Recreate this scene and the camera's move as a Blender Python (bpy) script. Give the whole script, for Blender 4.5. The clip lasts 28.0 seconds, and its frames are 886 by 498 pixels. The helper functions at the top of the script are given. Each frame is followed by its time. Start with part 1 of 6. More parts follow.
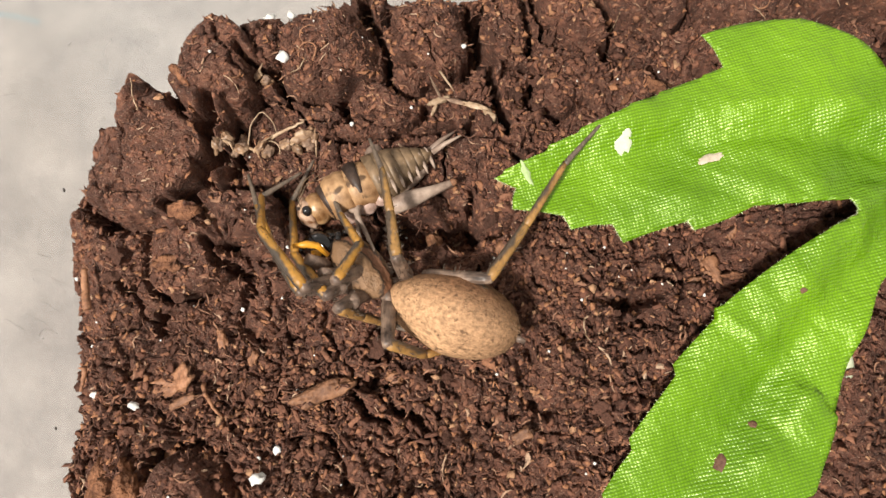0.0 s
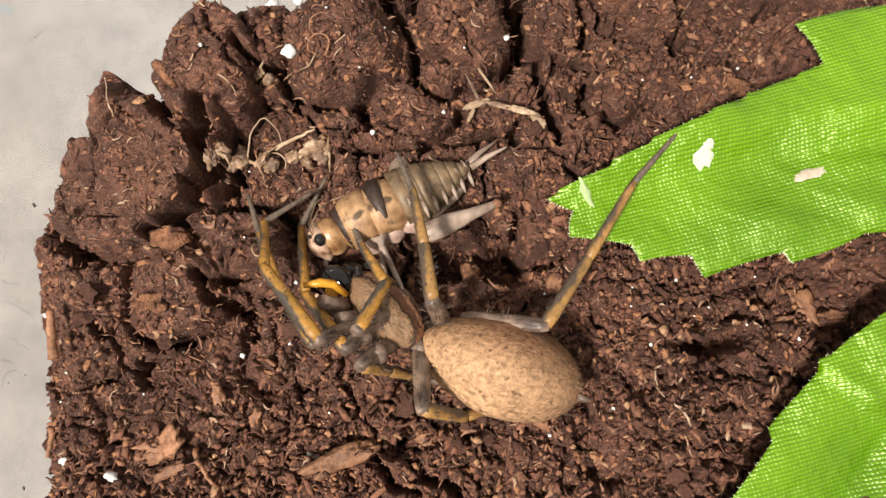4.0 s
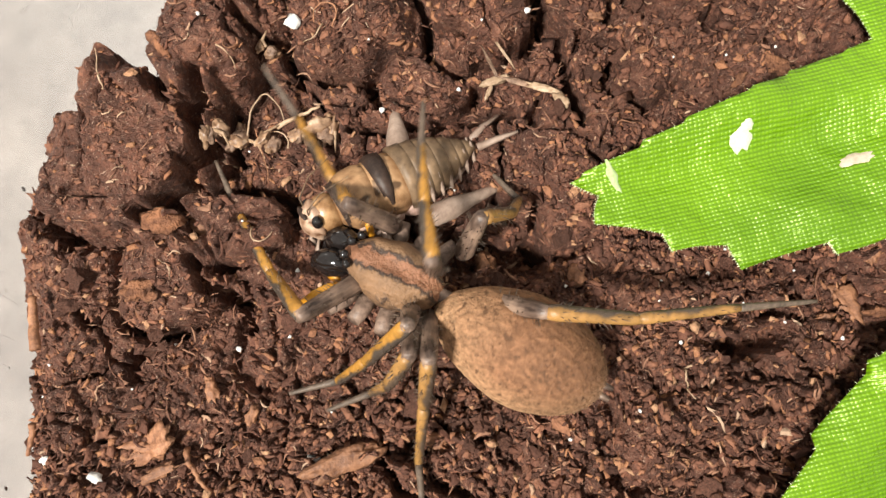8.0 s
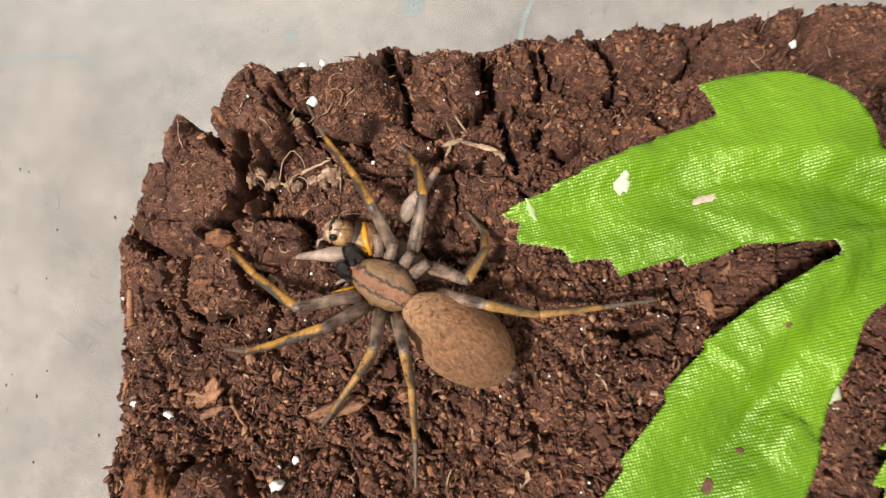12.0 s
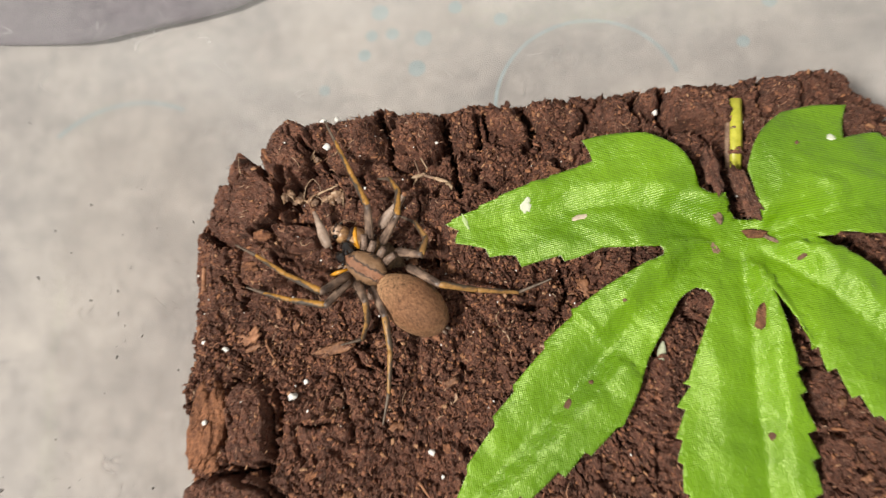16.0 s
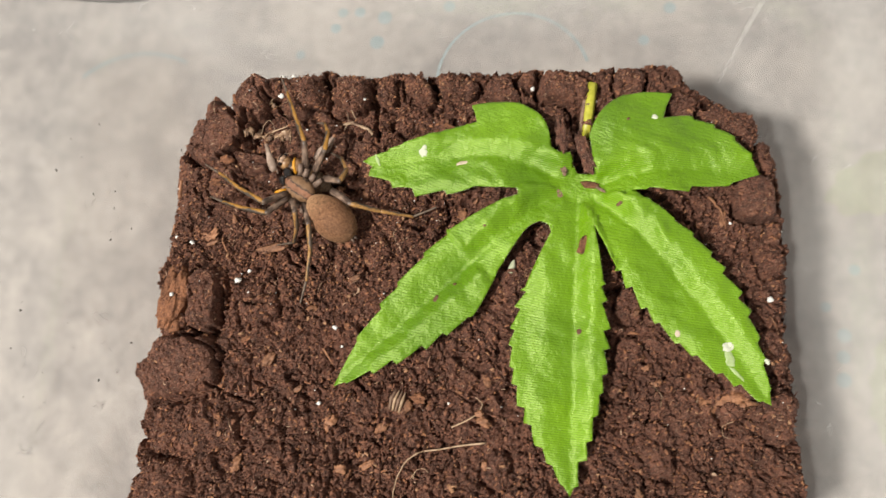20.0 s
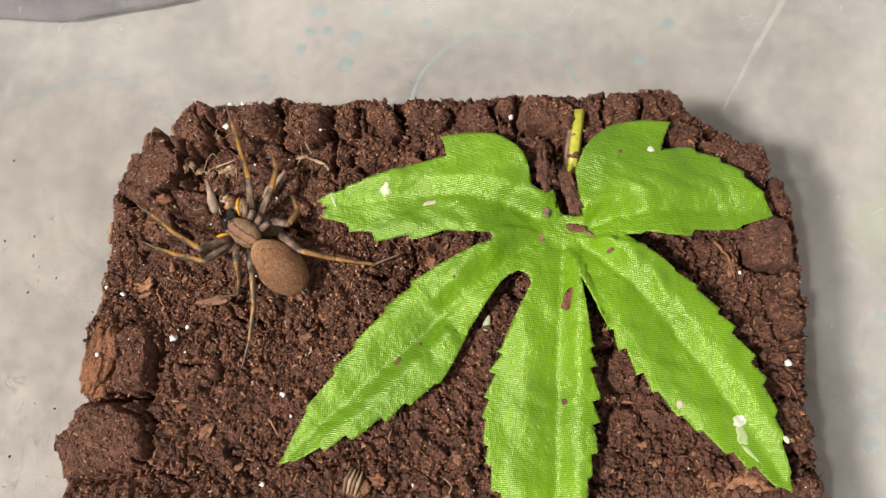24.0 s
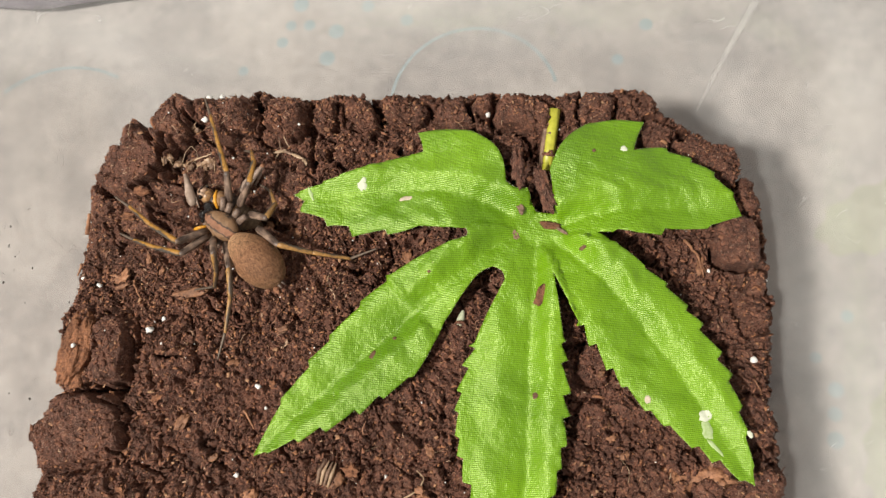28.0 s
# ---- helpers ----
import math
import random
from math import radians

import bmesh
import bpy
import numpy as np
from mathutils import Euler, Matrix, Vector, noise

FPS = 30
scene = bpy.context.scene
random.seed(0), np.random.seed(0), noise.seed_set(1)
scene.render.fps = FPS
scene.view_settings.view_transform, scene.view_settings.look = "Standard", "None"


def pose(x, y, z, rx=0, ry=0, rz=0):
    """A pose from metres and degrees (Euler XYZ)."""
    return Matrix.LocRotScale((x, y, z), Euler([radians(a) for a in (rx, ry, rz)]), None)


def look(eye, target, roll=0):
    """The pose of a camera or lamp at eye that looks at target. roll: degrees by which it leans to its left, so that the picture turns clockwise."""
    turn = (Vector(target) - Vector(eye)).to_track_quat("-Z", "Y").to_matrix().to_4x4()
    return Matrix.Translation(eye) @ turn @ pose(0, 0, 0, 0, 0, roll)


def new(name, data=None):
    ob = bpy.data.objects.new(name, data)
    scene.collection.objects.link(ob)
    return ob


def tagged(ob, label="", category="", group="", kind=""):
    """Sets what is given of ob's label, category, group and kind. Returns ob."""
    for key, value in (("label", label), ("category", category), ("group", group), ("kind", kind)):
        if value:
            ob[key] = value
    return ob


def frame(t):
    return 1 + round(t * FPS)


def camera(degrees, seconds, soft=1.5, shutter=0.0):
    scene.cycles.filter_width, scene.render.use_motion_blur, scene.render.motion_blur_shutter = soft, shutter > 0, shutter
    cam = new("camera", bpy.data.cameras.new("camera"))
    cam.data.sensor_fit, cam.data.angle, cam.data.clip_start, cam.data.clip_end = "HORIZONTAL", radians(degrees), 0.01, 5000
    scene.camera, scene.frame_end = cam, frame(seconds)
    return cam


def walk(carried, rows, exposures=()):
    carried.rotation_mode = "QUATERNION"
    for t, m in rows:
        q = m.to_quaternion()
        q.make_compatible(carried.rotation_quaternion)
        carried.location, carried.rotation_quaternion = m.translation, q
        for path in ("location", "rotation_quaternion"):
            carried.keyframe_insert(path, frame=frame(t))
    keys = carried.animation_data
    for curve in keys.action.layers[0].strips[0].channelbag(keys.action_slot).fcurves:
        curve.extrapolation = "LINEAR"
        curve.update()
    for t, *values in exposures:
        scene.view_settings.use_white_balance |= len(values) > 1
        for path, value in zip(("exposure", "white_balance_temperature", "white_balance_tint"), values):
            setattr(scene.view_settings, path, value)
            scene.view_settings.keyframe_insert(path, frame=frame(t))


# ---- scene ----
# Lengths in this file are centimetres, scaled to metres when a mesh or a pose is made.
CM = 0.01
cam = camera(62.19, 28.0, soft=1.35, shutter=0.5)
PATH = [
    (0.0, pose(-0.03139, -0.00987, 0.07077, 9.93, 0.10, -8.30)),
    (0.5, pose(-0.03243, -0.00791, 0.07172, 9.16, 0.06, -8.53)),
    (1.0, pose(-0.03340, -0.00813, 0.06666, 9.16, -0.11, -8.49)),
    (1.5, pose(-0.03270, -0.00627, 0.06386, 9.63, -0.01, -8.42)),
    (2.0, pose(-0.03340, -0.00425, 0.06279, 9.42, 0.02, -8.41)),
    (2.5, pose(-0.03440, -0.00483, 0.06029, 8.98, 0.17, -8.46)),
    (3.0, pose(-0.03437, -0.00397, 0.06074, 9.33, 0.12, -8.49)),
    (3.5, pose(-0.03390, -0.00414, 0.06066, 9.16, 0.02, -8.47)),
    (5.5, pose(-0.03503, -0.00227, 0.05405, 9.12, -0.03, -8.32)),
    (6.0, pose(-0.03604, -0.00466, 0.05536, 8.98, 0.59, -8.13)),
    (6.5, pose(-0.03449, -0.00512, 0.05666, 9.13, 0.34, -7.94)),
    (7.0, pose(-0.03089, -0.00413, 0.05809, 9.33, -0.22, -7.81)),
    (7.5, pose(-0.03395, -0.00398, 0.05466, 9.10, -0.08, -7.72)),
    (8.0, pose(-0.03459, -0.00421, 0.05498, 9.38, 0.29, -7.74)),
    (8.5, pose(-0.03166, -0.00472, 0.05574, 10.03, 0.21, -7.64)),
    (9.0, pose(-0.03093, -0.00622, 0.05639, 10.38, 0.48, -7.36)),
    (9.5, pose(-0.03318, -0.00706, 0.05969, 10.72, 1.45, -7.01)),
    (10.0, pose(-0.03238, -0.00655, 0.05985, 11.10, 1.39, -7.12)),
    (10.5, pose(-0.03081, -0.00701, 0.06090, 11.41, 1.37, -7.23)),
    (11.0, pose(-0.03039, -0.00759, 0.06145, 11.14, 1.12, -7.29)),
    (11.5, pose(-0.02979, -0.01035, 0.06983, 12.00, 2.38, -6.76)),
    (12.0, pose(-0.02850, -0.01158, 0.07656, 12.49, 2.95, -6.48)),
    (12.5, pose(-0.02604, -0.01570, 0.08295, 13.33, 3.45, -6.04)),
    (14.5, pose(-0.02095, -0.01695, 0.09009, 12.19, 4.51, -4.86)),
    (15.0, pose(-0.01901, -0.01670, 0.09307, 12.58, 4.99, -4.48)),
    (15.5, pose(-0.01670, -0.01925, 0.10015, 13.41, 5.75, -4.20)),
    (16.0, pose(-0.01428, -0.02487, 0.11179, 14.41, 6.60, -3.96)),
    (16.5, pose(-0.01206, -0.03205, 0.12614, 15.50, 7.08, -3.52)),
    (17.0, pose(-0.01046, -0.03137, 0.12508, 14.62, 6.64, -3.40)),
    (17.5, pose(-0.00573, -0.02896, 0.12507, 14.01, 7.00, -3.18)),
    (18.0, pose(-0.00629, -0.03051, 0.12455, 13.27, 6.59, -2.67)),
    (18.5, pose(-0.00345, -0.03058, 0.12364, 12.11, 6.63, -1.68)),
    (19.0, pose(0.00583, -0.02819, 0.13869, 11.92, 7.21, -0.66)),
    (19.5, pose(0.00621, -0.03867, 0.14145, 12.80, 7.28, 0.56)),
    (20.0, pose(0.01004, -0.04384, 0.14179, 13.49, 6.97, 1.07)),
    (20.5, pose(0.01473, -0.04303, 0.14455, 14.86, 7.54, 1.11)),
    (21.0, pose(0.00871, -0.03768, 0.13109, 15.40, 7.94, 1.12)),
    (21.5, pose(0.00934, -0.03608, 0.12763, 15.73, 7.86, 1.08)),
    (23.5, pose(0.01258, -0.03445, 0.12305, 14.81, 7.34, 0.89)),
    (24.0, pose(0.01441, -0.03306, 0.12383, 14.70, 7.32, 0.85)),
    (24.5, pose(0.01498, -0.03322, 0.12394, 14.47, 7.31, 0.79)),
    (25.0, pose(0.01666, -0.03287, 0.12389, 14.14, 7.32, 0.73)),
    (25.5, pose(0.01693, -0.03311, 0.12320, 14.11, 7.35, 0.67)),
    (26.0, pose(0.01746, -0.03309, 0.12383, 14.17, 7.37, 0.63)),
    (26.5, pose(0.01839, -0.03416, 0.12469, 14.37, 7.24, 0.74)),
    (27.0, pose(0.01933, -0.03552, 0.12385, 13.95, 6.76, 0.83)),
    (27.5, pose(0.01859, -0.03221, 0.12861, 13.33, 6.65, 0.90)),
    (28.0, pose(0.01619, -0.03326, 0.12520, 14.31, 6.00, 1.24)),
]
walk(cam, PATH, ((0.0, 0.22), (5.5, 0.27), (8.5, 0.46), (9.2, 0.45), (10.0, 0.34), (11.0, 0.28), (12.0, 0.08), (12.5, 0.05), (15.0, -0.08), (28.0, -0.06)))

# ---- light ----
world = bpy.data.worlds.new("room_light")
scene.world = world
world.use_nodes = True
world.node_tree.nodes["Background"].inputs[0].default_value = (1.0, 0.95, 0.87, 1)
world.node_tree.nodes["Background"].inputs[1].default_value = 0.50
lamp_data = bpy.data.lights.new("desk_lamp", "AREA")
lamp_data.shape, lamp_data.size, lamp_data.energy, lamp_data.color = "DISK", 0.085, 9.0, (1.0, 0.95, 0.86)
lamp = new("desk_lamp", lamp_data)
lamp.matrix_world = look((-0.345, -0.24, 0.66), (-0.01, 0.0, 0.0))

# ---- materials ----
def nodes_of(name):
    m = bpy.data.materials.new(name)
    m.use_nodes = True
    t = m.node_tree
    return m, t.nodes, t.links, t.nodes["Principled BSDF"]


def noise_node(n, l, scale, detail=6.0, rough=0.6, coord=None, kind="Object"):
    tc = coord or n.new("ShaderNodeTexCoord")
    tex = n.new("ShaderNodeTexNoise")
    tex.inputs["Scale"].default_value, tex.inputs["Detail"].default_value, tex.inputs["Roughness"].default_value = scale, detail, rough
    l.new(tc.outputs[kind], tex.inputs["Vector"])
    return tex


def ramp_node(n, l, fac, stops):
    r = n.new("ShaderNodeValToRGB")
    e = r.color_ramp.elements
    while len(e) < len(stops):
        e.new(0.5)
    for i, (p, c) in enumerate(stops):
        e[i].position, e[i].color = p, (*c, 1)
    l.new(fac, r.inputs[0])
    return r


def mix_node(n, l, fac, a, b, mode="MIX"):
    m = n.new("ShaderNodeMix")
    m.data_type, m.blend_type = "RGBA", mode
    for key, v in ((0, fac), (6, a), (7, b)):
        if isinstance(v, (int, float)):
            m.inputs[key].default_value = v
        elif isinstance(v, tuple):
            m.inputs[key].default_value = (*v, 1)
        else:
            l.new(v, m.inputs[key])
    return m.outputs[2]


def bump_node(n, l, height, strength, distance, normal=None):
    b = n.new("ShaderNodeBump")
    b.inputs["Strength"].default_value, b.inputs["Distance"].default_value = strength, distance
    l.new(height, b.inputs["Height"])
    if normal is not None:
        l.new(normal, b.inputs["Normal"])
    return b.outputs[0]


def surface(name, dark, light, scale=800.0, rough=0.7, bump=0.4, depth=0.0002, vary=0.25, spec=0.4, fleck=None, fine=4.0, coat=0.0, sheen=0.0):
    """Two-scale noise between two colours, with fine relief; each object is shifted in brightness a little."""
    m, n, l, b = nodes_of(name)
    big, small = noise_node(n, l, scale, 5, 0.6), noise_node(n, l, scale * fine, 4, 0.65)
    both = mix_node(n, l, 0.45, big.outputs[0], small.outputs[0])
    col = ramp_node(n, l, both, [(0.36, dark), (0.64, light)]).outputs[0]
    if fleck:
        spots = noise_node(n, l, scale * fine * 0.8, 2, 0.5)
        mask = ramp_node(n, l, spots.outputs[0], [(0.60, (0, 0, 0)), (0.68, (1, 1, 1))]).outputs[0]
        col = mix_node(n, l, mask, col, fleck)
    if vary:
        info = n.new("ShaderNodeObjectInfo")
        hsv = n.new("ShaderNodeHueSaturation")
        mr = n.new("ShaderNodeMapRange")
        mr.inputs[3].default_value, mr.inputs[4].default_value = 1 - vary, 1 + vary
        l.new(info.outputs["Random"], mr.inputs[0])
        l.new(mr.outputs[0], hsv.inputs["Value"])
        l.new(col, hsv.inputs["Color"])
        col = hsv.outputs[0]
    l.new(col, b.inputs["Base Color"])
    b.inputs["Roughness"].default_value = rough
    b.inputs["Specular IOR Level"].default_value = spec
    b.inputs["Coat Weight"].default_value = coat
    b.inputs["Sheen Weight"].default_value = sheen
    l.new(bump_node(n, l, both, bump, depth), b.inputs["Normal"])
    return m


def thin_lines(n, l, tc, scale, width, keep):
    """A mask of thin broken curved lines, like fibres: where a smooth noise crosses its middle."""
    tex = n.new("ShaderNodeTexNoise")
    tex.inputs["Scale"].default_value, tex.inputs["Detail"].default_value, tex.inputs["Distortion"].default_value = scale, 1.0, 0.8
    l.new(tc.outputs["Object"], tex.inputs["Vector"])
    away = n.new("ShaderNodeMath")
    away.operation, away.inputs[1].default_value = "SUBTRACT", 0.5
    l.new(tex.outputs[0], away.inputs[0])
    size = n.new("ShaderNodeMath")
    size.operation = "ABSOLUTE"
    l.new(away.outputs[0], size.inputs[0])
    line = ramp_node(n, l, size.outputs[0], [(0.3 * width, (1, 1, 1)), (width, (0, 0, 0))]).outputs[0]
    part_of = noise_node(n, l, scale * 1.7, 2, 0.5, tc)
    broken = ramp_node(n, l, part_of.outputs[0], [(keep, (0, 0, 0)), (keep + 0.05, (1, 1, 1))]).outputs[0]
    return mix_node(n, l, 1.0, line, broken, "MULTIPLY")


def make_soil():
    m, n, l, b = nodes_of("peat_soil")
    tc = n.new("ShaderNodeTexCoord")
    big, mid, small = (noise_node(n, l, s, d, 0.65, tc) for s, d in ((90, 4), (480, 7), (2600, 5)))
    col = ramp_node(n, l, mid.outputs[0], [(0.30, (0.072, 0.0315, 0.0215)), (0.50, (0.139, 0.0600, 0.0400)), (0.72, (0.255, 0.118, 0.076))]).outputs[0]
    patch = ramp_node(n, l, big.outputs[0], [(0.38, (0.8, 0.79, 0.78)), (0.65, (1.2, 1.15, 1.10))]).outputs[0]
    col = mix_node(n, l, 0.8, col, patch, "MULTIPLY")
    grit = n.new("ShaderNodeTexVoronoi")
    grit.inputs["Scale"].default_value = 2300
    l.new(tc.outputs["Object"], grit.inputs["Vector"])
    tone = n.new("ShaderNodeSeparateColor")
    l.new(grit.outputs["Color"], tone.inputs[0])
    flecks = ramp_node(n, l, tone.outputs[0], [(0.0, (0.72, 0.71, 0.70)), (0.7, (1.05, 1.04, 1.03)), (0.93, (1.5, 1.42, 1.32)), (1.0, (2.2, 2.1, 1.9))]).outputs[0]
    col = mix_node(n, l, 0.75, col, flecks, "MULTIPLY")
    # Shade painted into the colour where the fine bump below is low.
    pit_shade = ramp_node(n, l, small.outputs[0], [(0.33, (0.42, 0.41, 0.40)), (0.45, (1, 1, 1))]).outputs[0]
    col = mix_node(n, l, 0.9, col, pit_shade, "MULTIPLY")
    for scale, width, keep, tint in ((900, 0.012, 0.53, (0.33, 0.175, 0.115)), (1700, 0.022, 0.56, (0.36, 0.22, 0.155)), (2600, 0.03, 0.60, (0.46, 0.32, 0.24))):
        mask = thin_lines(n, l, tc, scale, width, keep)
        col = mix_node(n, l, mask, col, tint)
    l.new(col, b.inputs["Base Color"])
    wet = ramp_node(n, l, small.outputs[0], [(0.35, (0.5, 0.5, 0.5)), (0.6, (0.85, 0.85, 0.85))]).outputs[0]
    l.new(wet, b.inputs["Roughness"])
    b.inputs["Specular IOR Level"].default_value = 0.42
    n1 = bump_node(n, l, mid.outputs[0], 0.6, 0.0007)
    n2 = bump_node(n, l, tone.outputs[1], 0.5, 0.00012, n1)
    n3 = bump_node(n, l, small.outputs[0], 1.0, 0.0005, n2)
    l.new(n3, b.inputs["Normal"])
    return m


def make_fabric():
    m, n, l, b = nodes_of("green_fabric")
    tc = n.new("ShaderNodeTexCoord")
    waves = []
    for turn in (0, 90):
        mp = n.new("ShaderNodeMapping")
        mp.inputs["Rotation"].default_value = (0, 0, radians(turn - 6))
        l.new(tc.outputs["Object"], mp.inputs["Vector"])
        w = n.new("ShaderNodeTexWave")
        w.inputs["Scale"].default_value = 1060.0
        w.inputs["Distortion"].default_value, w.inputs["Detail"].default_value, w.inputs["Detail Scale"].default_value = 1.3, 2, 0.5
        l.new(mp.outputs[0], w.inputs["Vector"])
        waves.append(w.outputs["Fac"])
    weave = n.new("ShaderNodeMath")
    weave.operation = "MULTIPLY"
    warp = n.new("ShaderNodeMath")
    warp.operation = "MULTIPLY_ADD"
    warp.inputs[1].default_value, warp.inputs[2].default_value = 0.6, 0.4
    l.new(waves[0], warp.inputs[0])
    l.new(warp.outputs[0], weave.inputs[0]), l.new(waves[1], weave.inputs[1])
    big, mid = noise_node(n, l, 60, 4, 0.55, tc), noise_node(n, l, 700, 4, 0.6, tc)
    col = ramp_node(n, l, big.outputs[0], [(0.32, (0.086, 0.205, 0.001)), (0.68, (0.162, 0.334, 0.002))]).outputs[0]
    # Shaded gaps and highlights on the thread tops, painted into the weave's colour.
    thread_shade = ramp_node(n, l, weave.outputs[0], [(0.05, (0.46, 0.50, 0.46)), (0.38, (0.95, 0.95, 0.90)), (0.80, (1.42, 1.28, 1.3))]).outputs[0]
    col = mix_node(n, l, 0.62, col, thread_shade, "MULTIPLY")
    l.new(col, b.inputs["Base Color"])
    b.inputs["Roughness"].default_value = 0.36
    b.inputs["Specular IOR Level"].default_value = 0.8
    b.inputs["Specular Tint"].default_value = (0.85, 1.0, 0.42, 1)
    crinkle = noise_node(n, l, 240, 4, 0.6, tc)
    n0 = bump_node(n, l, crinkle.outputs[0], 0.40, 0.0018)
    n1 = bump_node(n, l, mid.outputs[0], 0.3, 0.0005, n0)
    woven, sheen_n = bump_node(n, l, weave.outputs[0], 0.34, 0.00014, n1), bump_node(n, l, weave.outputs[0], 0.5, 0.00016, n1)
    l.new(woven, b.inputs["Normal"]), l.new(sheen_n, b.inputs["Coat Normal"])
    b.inputs["Coat Weight"].default_value, b.inputs["Coat Roughness"].default_value = 0.42, 0.29
    return m


def make_plastic():
    """Clear plastic, clouded in patches and scuffed with fine pale scratches."""
    m, n, l, b = nodes_of("clear_plastic")
    out = n["Material Output"]
    tc = n.new("ShaderNodeTexCoord")
    tr, gl, df = n.new("ShaderNodeBsdfTransparent"), n.new("ShaderNodeBsdfGlossy"), n.new("ShaderNodeBsdfDiffuse")
    tr.inputs[0].default_value = (0.912, 0.908, 0.915, 1)
    gl.inputs["Roughness"].default_value = 0.12
    df.inputs[0].default_value = (0.72, 0.72, 0.71, 1)
    haze, cloud = noise_node(n, l, 45, 6, 0.65, tc), noise_node(n, l, 16, 4, 0.55, tc)
    both = mix_node(n, l, 0.5, haze.outputs[0], cloud.outputs[0])
    fac = ramp_node(n, l, both, [(0.38, (0.015, 0.015, 0.015)), (0.62, (0.20, 0.20, 0.20))]).outputs[0]
    for scale, width, keep, most in ((110, 0.006, 0.58, 0.35), (420, 0.02, 0.65, 0.28)):
        lines = thin_lines(n, l, tc, scale, width, keep)
        fac = mix_node(n, l, lines, fac, (most, most, most))
    a, c = n.new("ShaderNodeMixShader"), n.new("ShaderNodeMixShader")
    l.new(fac, a.inputs[0]), l.new(tr.outputs[0], a.inputs[1]), l.new(df.outputs[0], a.inputs[2])
    c.inputs[0].default_value = 0.035
    l.new(a.outputs[0], c.inputs[1]), l.new(gl.outputs[0], c.inputs[2])
    l.new(c.outputs[0], out.inputs[0])
    return m


SOIL, FABRIC, PLASTIC = make_soil(), make_fabric(), make_plastic()
CLOTH = surface("table_cloth", (0.345, 0.326, 0.312), (0.575, 0.535, 0.492), 26, 0.75, 0.15, 0.0005, 0, 0.3, None, 7)
PALE_BLUE = surface("pale_blue_print", (0.325, 0.395, 0.405), (0.42, 0.485, 0.485), 60, 0.75, 0.1, 0.0003, 0, 0.3)
BARK = surface("bark", (0.10, 0.040, 0.022), (0.33, 0.145, 0.072), 480, 0.75, 0.9, 0.0009, 0.25, 0.35)
CHIP = surface("wood_chip", (0.13, 0.056, 0.030), (0.36, 0.172, 0.090), 700, 0.6, 0.6, 0.0003, 0.3, 0.4)
CRUMB = surface("soil_crumb", (0.050, 0.022, 0.015), (0.165, 0.075, 0.050), 900, 0.8, 0.8, 0.0004, 0.3, 0.3)
WHITE = surface("white_mineral", (0.70, 0.68, 0.64), (0.86, 0.85, 0.82), 1500, 0.6, 0.4, 0.0002, 0.05, 0.4)
STRAW = surface("dry_straw", (0.30, 0.19, 0.11), (0.56, 0.40, 0.27), 900, 0.5, 0.5, 0.0002, 0.2, 0.45)
FRAY = surface("frayed_thread", (0.46, 0.55, 0.26), (0.72, 0.77, 0.52), 900, 0.6, 0.2, 0.0001, 0, 0.4)
YELLOW = surface("yellow_green_stem", (0.33, 0.33, 0.02), (0.52, 0.50, 0.06), 300, 0.4, 0.2, 0.0002, 0, 0.5)


def make_crumbs(name, stops):
    m, n, l, b = nodes_of(name)
    geo = n.new("ShaderNodeNewGeometry")
    col = ramp_node(n, l, geo.outputs["Random Per Island"], stops).outputs[0]
    tex = noise_node(n, l, 1800, 4, 0.65)
    shade = ramp_node(n, l, tex.outputs[0], [(0.3, (0.6, 0.6, 0.6)), (0.7, (1.25, 1.2, 1.15))]).outputs[0]
    l.new(mix_node(n, l, 0.8, col, shade, "MULTIPLY"), b.inputs["Base Color"])
    b.inputs["Roughness"].default_value = 0.75
    b.inputs["Specular IOR Level"].default_value = 0.25
    l.new(bump_node(n, l, tex.outputs[0], 0.9, 0.0004), b.inputs["Normal"])
    return m


CRUMBS = make_crumbs("loose_crumbs", [(0.0, (0.075, 0.034, 0.024)), (0.45, (0.160, 0.070, 0.046)), (0.78, (0.27, 0.124, 0.076)), (0.94, (0.36, 0.168, 0.085)), (1.0, (0.46, 0.27, 0.16))])
FIBRES = make_crumbs("wood_fibres", [(0.0, (0.060, 0.026, 0.018)), (0.45, (0.125, 0.056, 0.038)), (0.75, (0.23, 0.115, 0.075)), (0.93, (0.36, 0.195, 0.125)), (1.0, (0.52, 0.37, 0.26))])


